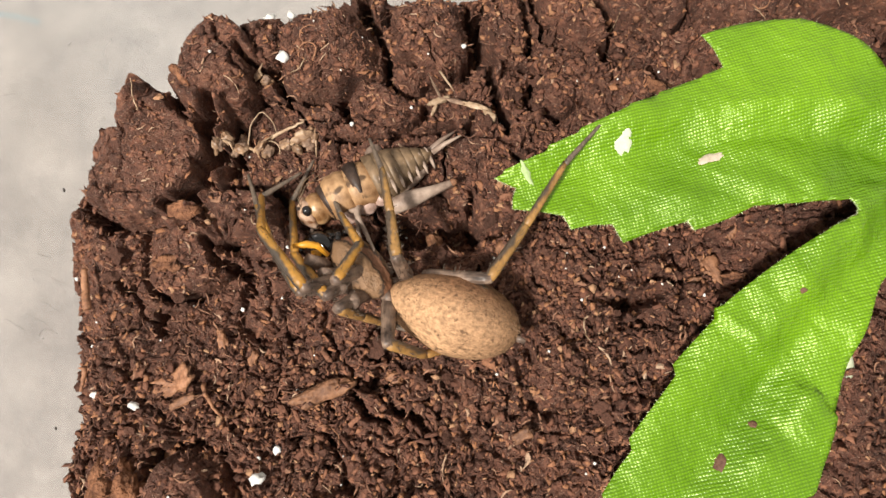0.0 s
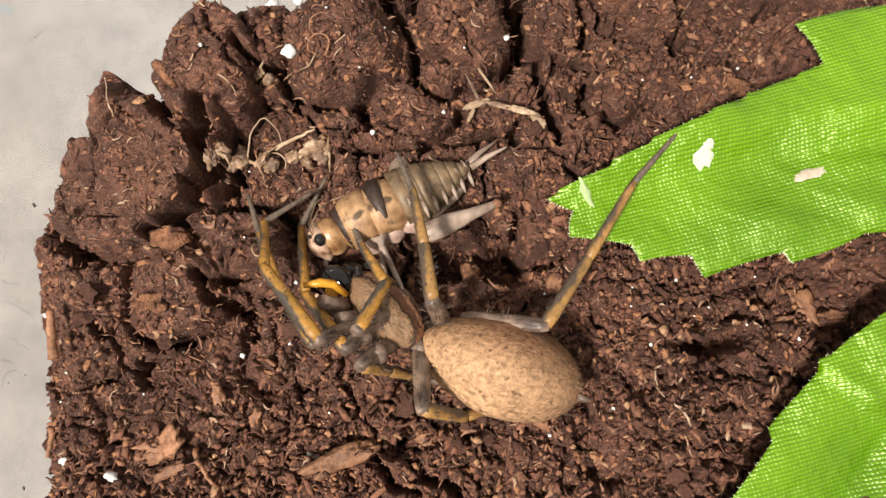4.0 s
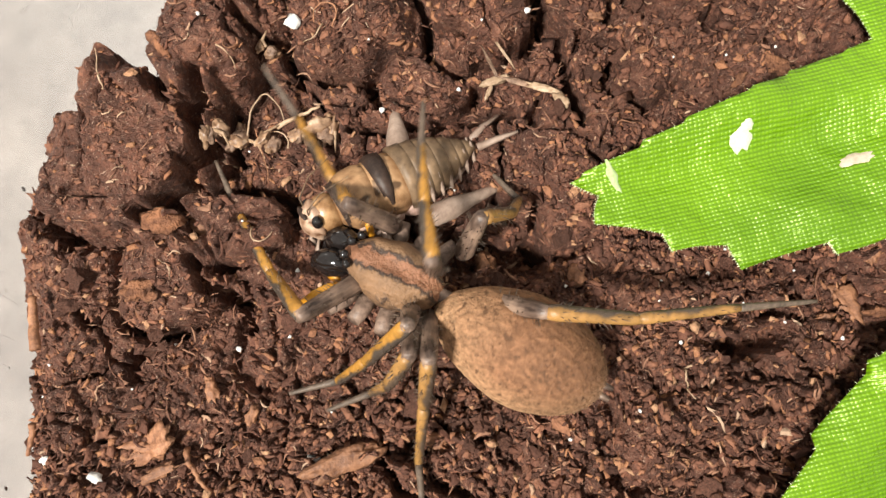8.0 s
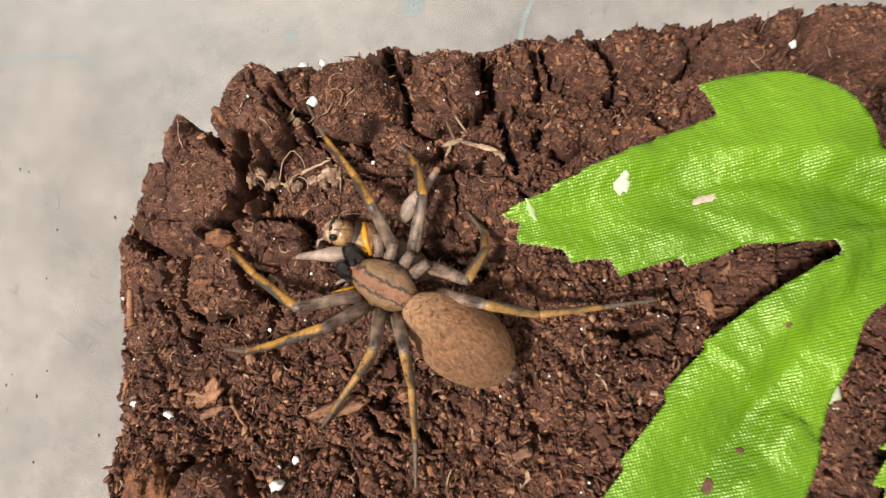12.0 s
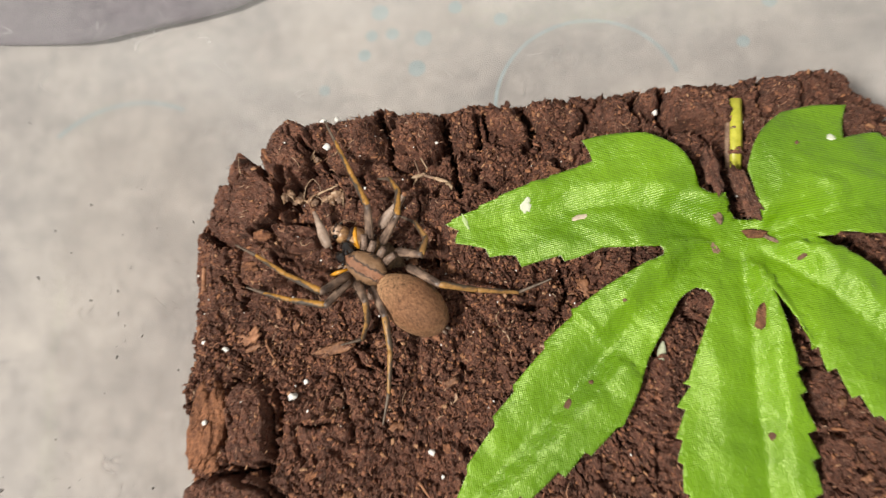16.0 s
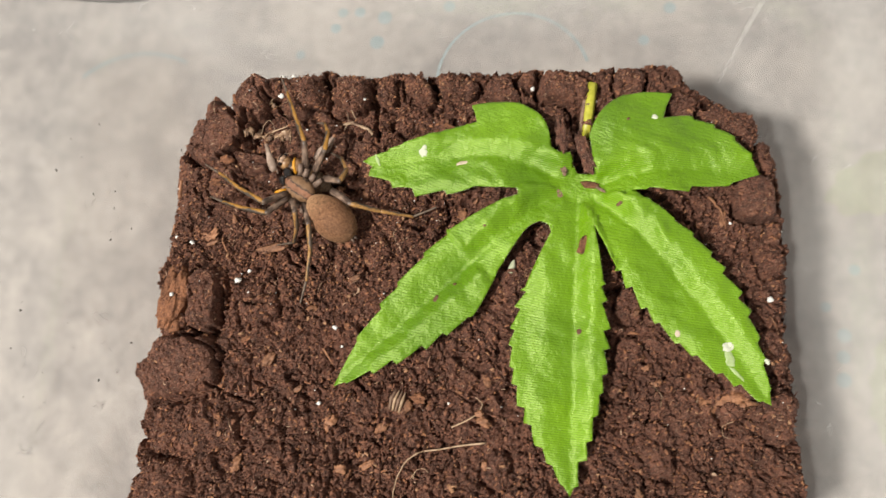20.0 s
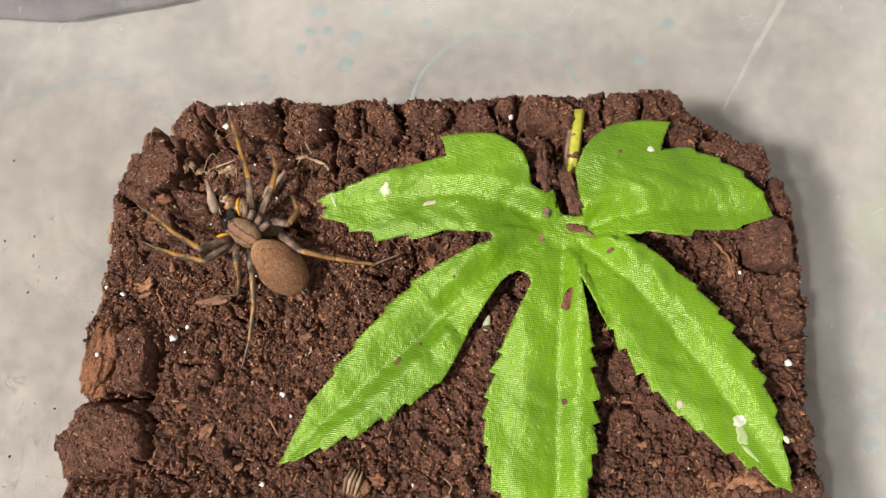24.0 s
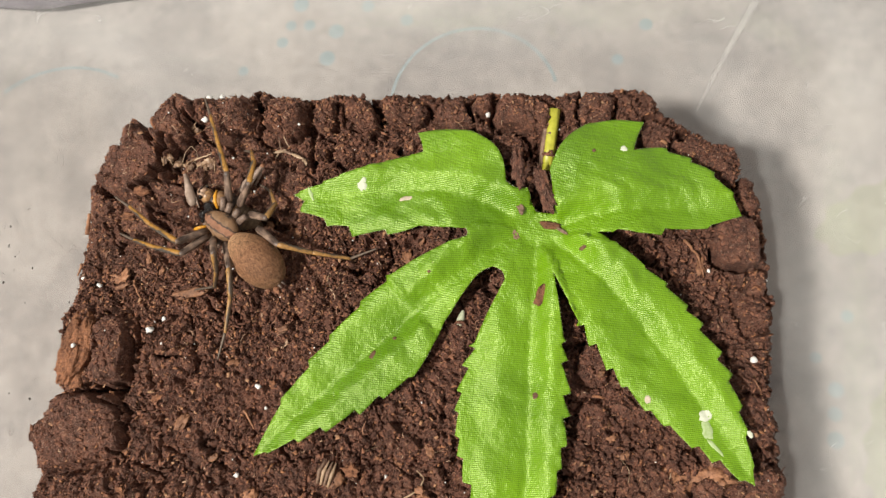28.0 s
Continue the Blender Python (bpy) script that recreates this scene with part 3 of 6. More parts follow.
def soil_top(x, y):
    """Height of the soil's surface: broken plates and flakes, clods with flat tops, narrow cracks."""
    x, y = np.asarray(x, float), np.asarray(y, float)
    d = inside_soil(x, y)
    wx, wy = x + 0.30 * (value_noise(x, y, 0.5, 21) - 0.5) + 0.08 * (value_noise(x, y, 0.12, 23) - 0.5), y + 0.30 * (value_noise(x, y, 0.5, 22) - 0.5) + 0.08 * (value_noise(x, y, 0.12, 24) - 0.5)
    loose = np.clip(step01(-2.6, -1.2, x) + step01(0.2, -1.0, y), 0, 1)
    z = 0.06 + 0.20 * (value_noise(x, y, 1.7, 11) - 0.5)
    f1, f2, v, tilt = cells(wx, wy, 0.95, 40)
    z = z + (1 - 0.6 * loose) * (0.16 * (v - 0.5) + 0.10 * tilt - 0.30 * (1 - step01(0.0, 0.05, f2 - f1)) * step01(0.35, 0.5, value_noise(x, y, 0.6, 31)))
    f1, f2, v, tilt = cells(wx + 0.16 * value_noise(x, y, 0.2, 47), wy + 0.16 * value_noise(x, y, 0.2, 48), 0.46, 50)
    broken = step01(0.45, 0.60, value_noise(x, y, 0.7, 55))
    z = z + (0.45 + 0.55 * loose) * (0.10 * (v - 0.5) + 0.11 * tilt) - 0.18 * (1 - step01(0.0, 0.05, f2 - f1)) * broken
    f1, f2, v, tilt = cells(wx + 0.08 * value_noise(x, y, 0.1, 57), wy + 0.08 * value_noise(x, y, 0.1, 58), 0.21, 60)
    z = z + (0.22 + 0.68 * loose) * ((0.095 * (v - 0.5) + 0.145 * tilt) * (0.3 + 0.9 * value_noise(x, y, 0.5, 59)) - 0.15 * (1 - step01(0.0, 0.12, f2 - f1)) * np.maximum(broken, step01(0.6, 0.7, v)))
    f1, f2, v, tilt = cells(wx + 0.05 * value_noise(x, y, 0.05, 67), wy, 0.10, 70)
    z = z + (0.30 + 0.60 * loose) * (0.050 * (v - 0.5) + 0.076 * tilt)
    f1, f2, v, tilt = cells(wx, wy + 0.03 * value_noise(x, y, 0.03, 68), 0.05, 72)
    z = z + (0.6 + 0.4 * loose) * (0.014 * (v - 0.5) + 0.022 * tilt)
    z = z + 0.010 * (value_noise(x, y, 0.04, 75) - 0.5) + 0.03 * (value_noise(x, y, 0.13, 76) - 0.5)
    for n in range(len(CLODS)):
        reach = 0.62 * CLODS[n][2] + 0.3
        near = (np.abs(x - CLODS[n][0]) < reach) & (np.abs(y - CLODS[n][1]) < reach)
        if near.any():
            px, py = x[near], y[near]
            f = clod_field(px, py, n)
            rear = CLODS[n][1] > 1.9
            high = 0.11 + 0.15 * CLODS[n][3] + BARE.get(n, 0.0) + (0.16 * (0.618 * n % 1.0) if rear else 0.0)
            fine = (0.30 if n in BARE or rear else 0.5) * (z[near] - 0.06)
            dome = 0.78 * (1 - (1 - np.clip((5.0 if n in BARE else 2.6) * f, 0, 1)) ** 2.4) + 0.22 * np.clip(f, 0, 1)
            body = high * dome + 0.02 + fine + 0.12 * (value_noise(px, py, 0.34, 400 + n) - 0.5) + 0.03 * (value_noise(px, py, 0.07, 450 + n) - 0.5)
            deep = 0.2 if n == 1 else 0.5 if n in BARE else 0.52 if rear else 0.38 if CLODS[n][1] > 0.6 else 0.16
            gap = deep * np.exp(-((f * CLODS[n][3] * 0.5 + 0.035) / 0.035) ** 2) * step01(0.44 if rear else 0.35, 0.56 if rear else 0.5, value_noise(px, py, 0.5, 500 + n))
            z[near] = np.where(f > 0, np.maximum(body, z[near] * 0.6), z[near] - gap)
    z = z - crack_depth(x, y)
    side = np.maximum(x + 6.80 + 0.07 * (1.0 - y), 0)
    return z - 0.18 * (1 - step01(0.0, 0.3, d)) - 0.52 * (1 - step01(0.02, 0.62, side)) * step01(-1.6, -0.9, y) * (1 - step01(0.6, 1.2, y))


def soil_at(x, y):
    return float(soil_top(np.array([x]), np.array([y]))[0])


def spaced(a, b, c, fine, coarse):
    """Coordinates from a to c: fine to b, then coarse."""
    return np.r_[np.arange(a, b, fine), np.arange(b, c, coarse)]


def build_soil():
    xs = spaced(-7.3, -0.6, 6.1, 0.0125, 0.021)
    ys = -spaced(-3.3, 2.0, 6.9, 0.0125, 0.022)
    gx, gy = np.meshgrid(xs, ys)
    d = inside_soil(gx, gy)
    z = soil_top(gx, gy)
    drop = step01(-0.03, 0.03, d)
    z = FLOOR_Z + (z - FLOOR_Z) * drop
    inside = d > -0.06
    idx = np.full(gx.shape, -1, np.int64)
    idx[inside] = np.arange(inside.sum())
    quads = np.stack([idx[:-1, :-1], idx[1:, :-1], idx[1:, 1:], idx[:-1, 1:]], -1).reshape(-1, 4)
    quads = quads[(quads >= 0).all(1)]
    pts = np.stack([gx[inside], gy[inside], z[inside]], -1) * CM
    me = bpy.data.meshes.new("soil")
    me.vertices.add(len(pts)), me.vertices.foreach_set("co", pts.ravel())
    me.loops.add(quads.size), me.loops.foreach_set("vertex_index", quads.ravel())
    me.polygons.add(len(quads))
    me.polygons.foreach_set("loop_start", np.arange(0, quads.size, 4)), me.polygons.foreach_set("loop_total", np.full(len(quads), 4))
    me.update(), me.validate()
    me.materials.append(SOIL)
    return tagged(new("soil", me), "block of dark brown crumbly peat soil in a clear tub", "soil", kind="structure")


soil = build_soil()


# ---- table and tub ----
def flat_ring(bm, loops):
    rings = [[bm.verts.new(p) for p in loop] for loop in loops]
    for a, b in zip(rings, rings[1:]):
        for i in range(len(a)):
            j = (i + 1) % len(a)
            bm.faces.new((a[i], a[j], b[j], b[i]))
    return rings


def round_rect(x0, x1, y0, y1, r, z, n=8):
    pts = []
    for cx, cy, a0 in ((x1 - r, y1 - r, 0), (x0 + r, y1 - r, 90), (x0 + r, y0 + r, 180), (x1 - r, y0 + r, 270)):
        for i in range(n + 1):
            a = radians(a0 + 90 * i / n)
            pts.append((cx + r * math.cos(a), cy + r * math.sin(a), z))
    return pts


def flat_box(x, y, z):
    bm = bmesh.new()
    bmesh.ops.create_cube(bm, size=1.0)
    bmesh.ops.scale(bm, vec=(x, y, z), verts=bm.verts)
    return bm


bm = bmesh.new()
rows = flat_ring(bm, [round_rect(-70, 70, -45, 45, 3, z, 6) for z in (-6.6, -3.9)] + [round_rect(-69.7, 69.7, -44.7, 44.7, 2.8, -3.62, 6)])
bm.faces.new(rows[-1]), bm.faces.new(reversed(rows[0]))
table = tagged(part("table", bm, CLOTH, smooth=False), "pale grey-white table cover with a faint blue print", "table", kind="structure")
for x in (-62, 62):
    for y in (-38, 38):
        at_cm(part("leg", flat_box(5, 5, 68), WOOD, table, "wooden table leg", False), x, y, -40.6)
bm = flat_box(500, 400, 2)
tagged(at_cm(part("floor", bm, WOOD, smooth=False), 0, 0, -75.7), "brown wooden floor beneath a table", "floor", kind="structure")

bm = bmesh.new()
def tub_loop(z, grow):
    g = grow + 0.045 * (z + 3.4)
    return round_rect(-7.35 - g, 5.95 + g, -6.95 - g, 3.16 + g, 1.7, z)
rings = flat_ring(bm, [tub_loop(-3.42, -0.25), tub_loop(-3.40, -0.1), tub_loop(-3.2, 0), tub_loop(0, 0), tub_loop(4.3, 0), tub_loop(4.32, 0.45), tub_loop(4.2, 0.48), tub_loop(4.2, 0.12), tub_loop(0, 0.12), tub_loop(-3.3, 0.12), tub_loop(-3.6, -0.05)])
bm.faces.new(rings[0]), bm.faces.new(reversed(rings[-1]))
tub = tagged(part("plastic_tub", bm, PLASTIC), "clear scuffed plastic tub holding a block of soil", "tub")
tub.visible_shadow = False


# ---- the fabric leaf ----
def leaf_edge(a, b, bulge, teeth=0, depth=0.0, first=0.1, last=0.95):
    """Points from a to b on a bowed line; saw teeth between two shares of the way point forwards if depth is negative, else back."""
    a, b = Vector(a), Vector(b)
    along = b - a
    side = Vector((-along.y, along.x)).normalized()
    pts, n = [], max(teeth, 1) * 10 + 8
    for i in range(n + 1):
        t = i / n
        p = a + along * t + side * (bulge * math.sin(math.pi * t))
        if teeth and first <= t < last:
            s = (t - first) / (last - first) * teeth
            s += 0.09 * math.sin(2.9 * s + a.y)
            saw = max(s % 1.0, 0.0) if depth > 0 else 1 - (s % 1.0)
            p += side * (abs(depth) * (saw - 0.5) * (0.95 + 0.35 * math.sin(5.3 * int(s) + a.x)))
        pts.append(p)
    return pts


def leaf_outline():
    """Round the leaf against the clock, lobe by lobe, from the sinus over the left lobe; the teeth point to the tips."""
    pts = []
    for edge in (
        ((1.36, 0.88), (0.75, 1.88), -0.19), ((0.75, 1.88), (-0.21, 1.88), -0.05), ((-0.21, 1.88), (-0.10, 1.50), 0.02),
        ((-0.10, 1.50), (-2.41, 0.76), -0.04, 5, -0.035), ((-2.41, 0.76), (-2.21, 0.65), 0.0), ((-2.21, 0.65), (-2.28, 0.45), -0.02), ((-2.28, 0.45), (-1.83, 0.32), 0.01), ((-1.83, 0.32), (-1.78, 0.18), 0.0), ((-1.78, 0.18), (-1.39, 0.17), 0.02),
        ((-1.39, 0.17), (-1.32, -0.01), 0.0), ((-1.32, -0.01), (-0.72, 0.09), 0.01), ((-0.72, 0.09), (-0.68, 0.0), 0.0), ((-0.68, 0.0), (-0.13, 0.13), -0.02), ((-0.13, 0.13), (0.68, 0.06), -0.01), ((0.68, 0.06), (0.70, -0.10), 0.03), ((0.70, -0.10), (0.45, -0.18), 0.0),
        ((0.45, -0.18), (-0.64, -0.75), -0.03), ((-0.64, -0.75), (-2.78, -3.73), -0.19, 4, -0.11, 0.0, 0.73), ((-2.78, -3.73), (-0.13, -2.40), -0.14, 5, 0.10, 0.07, 0.98), ((-0.13, -2.40), (0.33, -1.52), -0.03), ((0.33, -1.52), (0.75, -0.88), 0.0), ((0.75, -0.88), (1.13, -0.57), 0.05), ((1.13, -0.57), (1.34, -0.80), 0.06),
        ((1.34, -0.80), (1.60, -5.60), -0.90, 10, -0.12, 0.22, 0.96), ((1.60, -5.60), (2.13, -0.70), -0.42, 9, 0.12, 0.04, 0.78),
        ((2.13, -0.70), (5.12, -3.98), -0.42, 8, -0.11, 0.2, 0.96), ((5.12, -3.98), (2.86, 0.0), -0.62, 8, 0.12, 0.05, 0.8),
        ((2.86, 0.0), (5.25, 0.29), -0.14, 2, -0.11, 0.14, 0.77), ((5.25, 0.29), (4.05, 1.50), -0.17, 3, 0.12, 0.2, 0.97), ((4.05, 1.50), (3.52, 1.43), -0.02), ((3.52, 1.43), (3.74, 2.01), 0.02),
        ((3.74, 2.01), (2.78, 1.99), -0.05), ((2.78, 1.99), (2.10, 1.10), -0.12), ((2.10, 1.10), (2.10, 0.37), 0.04), ((2.10, 0.37), (1.86, 0.42), 0.0), ((1.86, 0.42), (1.75, 0.74), 0.02), ((1.75, 0.74), (1.54, 0.74), -0.02), ((1.54, 0.74), (1.36, 0.88), 0.02),
    ):
        pts += leaf_edge(*edge)[:-1]
    return pts


# The rib of each lobe: from the hub over a bend to the tip.
RIBS = (((1.75, 0.10), (0.70, 0.98), (-0.60, 0.84), (-2.30, 0.66)), ((1.70, 0.12), (1.20, -0.08), (-0.10, -1.22), (-2.70, -3.62)), ((1.86, 0.0), (1.80, -0.9), (1.70, -2.2), (1.60, -5.5)),
        ((1.95, 0.0), (2.70, -0.42), (3.60, -1.40), (5.05, -3.90)), ((2.10, 0.08), (2.75, 0.42), (3.70, 0.50), (5.15, 0.32)))


def rib_points(ctrl):
    a, b, c, d = (np.array(p) for p in ctrl)
    t = np.linspace(0, 1, 40)[:, None]
    return (1 - t) ** 3 * a + 3 * t * (1 - t) ** 2 * b + 3 * t * t * (1 - t) * c + t ** 3 * d


RIB_LINES = [rib_points(r) for r in RIBS]


def leaf_height(x, y):
    """The leaf lies loosely over the soil, creased along the rib of each lobe."""
    z = 0.35 + 0.10 * float(value_noise(x, y, 1.6, 91)) + 0.05 * float(value_noise(x, y, 0.6, 92) - 0.5) + 0.016 * float(value_noise(x, y, 0.25, 93) - 0.5)
    r = math.hypot(x - 1.85, y - 0.1)
    z += 0.12 * math.exp(-((r - 1.5) / 0.7) ** 2) - 0.04 * math.exp(-(r / 0.6) ** 2)
    best = None
    for line in RIB_LINES:
        d = np.hypot(line[:, 0] - x, line[:, 1] - y)
        i = int(d.argmin())
        if best is None or d[i] < best[0]:
            best = (float(d[i]), i, line)
    away, i, line = best
    j = min(max(i, 1), len(line) - 2)
    along = line[j + 1] - line[j - 1]
    along = along / np.hypot(*along)
    off = (x - line[i][0]) * along[1] - (y - line[i][1]) * along[0]
    away = min(away, abs(off) + 0.02)
    t = i / (len(line) - 1)
    upper = off * (along[1] * 0.75 - along[0] * 0.66) > 0
    fade = (1 - 0.55 * t) * float(step01(0.03, 0.12, t))
    if upper:
        z += fade * (0.27 * float(step01(0.0, 0.36, away)) - 0.20 * max(0.0, away - 0.36))
    else:
        z += fade * (0.26 * min(away, 0.5) - 0.07 * float(step01(0.5, 0.9, away)))
    z -= fade * 0.035 * math.exp(-(away / 0.05) ** 2)
    z += 0.030 * fade * math.exp(-((away - 0.35) / 0.35) ** 2) * (2 * abs(math.cos(i * 0.42 + 3.0 * away + 5.0 * float(value_noise(x, y, 0.6, 95)))) - 1.2) + 0.045 * float(value_noise(x, y, 0.36, 96) - 0.5)
    return z


def build_leaf():
    from mathutils.geometry import delaunay_2d_cdt
    edge = leaf_outline()
    n = len(edge)
    pts = list(edge)
    xs, ys = np.arange(-2.8, 5.3, 0.065), np.arange(-5.6, 2.05, 0.065)
    pts += [Vector((x + 0.02 * math.sin(7 * y), y)) for x in xs for y in ys]
    out = delaunay_2d_cdt(pts, [(i, (i + 1) % n) for i in range(n)], [], 2, 0.004)
    # Keep triangles whose middle lies within the outline.
    ex, ey = np.array([p.x for p in edge]), np.array([p.y for p in edge])
    def within(x, y):
        x2, y2 = np.roll(ex, -1), np.roll(ey, -1)
        cross = ((ey > y) != (y2 > y)) & (x < (x2 - ex) * (y - ey) / (y2 - ey + 1e-12) + ex)
        return cross.sum() % 2 == 1
    verts, faces = out[0], out[2]
    bm = bmesh.new()
    made = {}
    for f in faces:
        c = sum((verts[i] for i in f), Vector((0, 0))) / len(f)
        if not within(c.x, c.y):
            continue
        for i in f:
            if i not in made:
                made[i] = bm.verts.new((verts[i].x, verts[i].y, leaf_height(verts[i].x, verts[i].y)))
        bm.faces.new([made[i] for i in f])
    bmesh.ops.recalc_face_normals(bm, faces=bm.faces)
    if sum(f.normal.z for f in bm.faces) < 0:
        bmesh.ops.reverse_faces(bm, faces=bm.faces)
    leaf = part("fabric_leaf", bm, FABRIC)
    solid = leaf.modifiers.new("thickness", "SOLIDIFY")
    solid.thickness, solid.offset = 0.00022, -1
    # Pale threads that stand out of the cut edge.
    rnd = random.Random(31)
    threads = bmesh.new()
    for i in range(n):
        a, b = edge[i], edge[(i + 1) % n]
        out2 = Vector((b.y - a.y, a.x - b.x))
        if out2.length < 1e-4:
            continue
        out2.normalize()
        for _ in range(max(1, int((b - a).length / 0.035))):
            p = a.lerp(b, rnd.random())
            q = p + out2 * rnd.uniform(0.004, 0.015) + Vector((rnd.uniform(-1, 1), rnd.uniform(-1, 1))) * 0.006
            z = leaf_height(p.x, p.y)
            w = 0.0026 * (b - a).normalized()
            threads.faces.new([threads.verts.new(c) for c in ((p.x - w.x, p.y - w.y, z), (p.x + w.x, p.y + w.y, z), (q.x + w.x * 0.5, q.y + w.y * 0.5, z - 0.01), (q.x - w.x * 0.5, q.y - w.y * 0.5, z - 0.01))])
    tagged(part("frayed_edge", threads, FRAY, leaf, "pale frayed threads of the cut edge", False), kind="stuff")
    return tagged(leaf, "bright green woven fabric leaf with five toothed lobes lying on soil", "artificial leaf")


leaf = build_leaf()

# ---- shapes for small bodies ----
def tube(bm, pts, radii, sides=8, flat=1.0):
    """A round limb through the points, closed at both ends."""
    pts = [Vector(p) for p in pts]
    rings = []
    for i, p in enumerate(pts):
        d = (pts[min(i + 1, len(pts) - 1)] - pts[max(i - 1, 0)]).normalized()
        up = Vector((0, 0, 1)) if abs(d.z) < 0.9 else Vector((0, 1, 0))
        a = d.cross(up).normalized()
        b = a.cross(d)
        rings.append([bm.verts.new(p + radii[i] * (math.cos(t) * a + flat * math.sin(t) * b)) for t in (2 * math.pi * k / sides for k in range(sides))])
    for r, s in zip(rings, rings[1:]):
        for k in range(sides):
            bm.faces.new((r[k], r[(k + 1) % sides], s[(k + 1) % sides], s[k]))
    bm.faces.new(reversed(rings[0])), bm.faces.new(rings[-1])
    return bm


def egg(bm, length, width, height, tail=0.8, nose=1.0, centre=(0, 0, 0), sides=20, rings=14, wobble=0.0):
    """An egg along x: tail and nose set how blunt the two ends are."""
    made = bmesh.ops.create_uvsphere(bm, u_segments=sides, v_segments=rings, radius=1.0)["verts"]
    for v in made:
        x, y, z = v.co.z, v.co.y, v.co.x
        k = (tail if x < 0 else nose)
        w = (1 - abs(x) ** 2.2) ** 0.5 if abs(x) < 1 else 0
        f = 1 + (k - 1) * abs(x)
        s = math.hypot(y, z) or 1
        n = wobble * noise.noise(Vector((x * 2.5, y * 2.5, z * 2.5)))
        v.co = Vector(centre) + Vector((x * length / 2, y / s * w * f * width / 2 * (1 + n), z / s * w * f * height / 2 * (1 + n)))
    return bm


def limb(length, thick, thin, bend=0.0, joint=0.0):
    """A leg segment from the origin along +x, with swollen joints."""
    bm = bmesh.new()
    n = 9
    pts, radii = [], []
    for i in range(n + 1):
        t = i / n
        pts.append((t * length, 0, bend * math.sin(math.pi * t)))
        r = thick + (thin - thick) * t + joint * (math.exp(-(t / 0.08) ** 2) + 0.7 * math.exp(-((1 - t) / 0.07) ** 2))
        radii.append(r * (0.72 if i in (0, n) else 1.0))
    tube(bm, pts, radii, 10)
    return bm


def bristles(length, thick, thin, count, seed):
    """Fine bristles of a leg segment."""
    bm = bmesh.new()
    bend = 0.0
    rnd = random.Random(seed)
    for _ in range(count):
        t, a = rnd.uniform(0.1, 0.95), rnd.uniform(0, 6.28)
        r = thick + (thin - thick) * t
        p = Vector((t * length, math.cos(a) * r * 0.9, math.sin(a) * r * 0.9 + bend * math.sin(math.pi * t)))
        tip = p + Vector((rnd.uniform(0.4, 1.0), math.cos(a), math.sin(a))).normalized() * rnd.uniform(0.5, 1.1) * thick
        tube(bm, [p, tip], [0.055 * thick, 0.012 * thick], 3)
    return bm


def hair_coat(name, count, length, width, height, tail, nose, hair, parent, material, seed):
    """Short hairs that lie back over an egg-shaped body."""
    rnd = np.random.RandomState(seed)
    v = rnd.normal(size=(count, 3))
    v /= np.linalg.norm(v, axis=1)[:, None]
    v[:, 2] = np.abs(v[:, 2]) * np.where(rnd.rand(count) < 0.85, 1, -1)
    x = v[:, 0]
    f = (1 + (np.where(x < 0, tail, nose) - 1) * np.abs(x)) * np.sqrt(np.maximum(0, 1 - np.abs(x) ** 2.2))
    s = np.hypot(v[:, 1], v[:, 2]) + 1e-6
    p = np.stack([x * length / 2, v[:, 1] / s * f * width / 2, v[:, 2] / s * f * height / 2], 1)
    out = np.stack([x / length, v[:, 1] / s / width, v[:, 2] / s / height], 1)
    out /= np.linalg.norm(out, axis=1)[:, None]
    lie = np.array([-1.0, 0, 0]) + 0.28 * out + 0.35 * rnd.normal(size=(count, 3))
    lie /= np.linalg.norm(lie, axis=1)[:, None]
    side = np.cross(lie, out)
    side /= np.linalg.norm(side, axis=1)[:, None] + 1e-9
    size = hair * rnd.uniform(0.6, 1.3, (count, 1))
    pts = np.stack([p - side * 0.0022, p + side * 0.0022, p + lie * size], 1).reshape(-1, 3) * CM
    me = bpy.data.meshes.new(name)
    me.from_pydata(pts.tolist(), [], np.arange(3 * count).reshape(-1, 3).tolist())
    me.materials.append(material)
    ob = new(name, me)
    ob.parent = parent
    return tagged(ob, "short tan hairs", kind="stuff")


# ---- the spider ----
SPIDER_AT = Vector((-3.45, 0.0, 0.1))
spider = root("spider", "large tan wolf spider with ochre legs gripping a cricket on soil", "spider", *SPIDER_AT)

bm = egg(bmesh.new(), 1.25, 0.79, 0.74, 1.0, 0.76, sides=48, rings=32, wobble=0.03)
abdomen = part("abdomen", bm, FUR, spider, "oval tan-brown hairy abdomen")
hair_coat("hair", 8000, 1.25, 0.79, 0.74, 1.0, 0.76, 0.020, abdomen, HAIR, 5)
bm = bmesh.new()
for y in (-0.035, 0.035):
    tube(bm, [(-0.60, y, -0.03), (-0.70, y * 1.2, -0.04)], [0.032, 0.018], 6)
part("spinnerets", bm, FEMUR, abdomen)

bm = egg(bmesh.new(), 0.75, 0.49, 0.36, 0.92, 0.62, sides=36, rings=24, wobble=0.06)
for v in bm.verts:
    groove = math.exp(-((v.co.x + 0.05) / 0.10) ** 2 - (v.co.y / 0.03) ** 2)
    ray = 0.012 * math.cos(9 * math.atan2(v.co.y, v.co.x + 0.05)) * min(1, math.hypot(v.co.x, v.co.y) / 0.2)
    if v.co.z > 0:
        v.co.z += ray - 0.05 * groove + 0.035 * math.exp(-((abs(v.co.y) - 0.11) / 0.055) ** 2 - ((v.co.x - 0.06) / 0.22) ** 2) + 0.05 * math.exp(-((v.co.x - 0.24) / 0.12) ** 2)
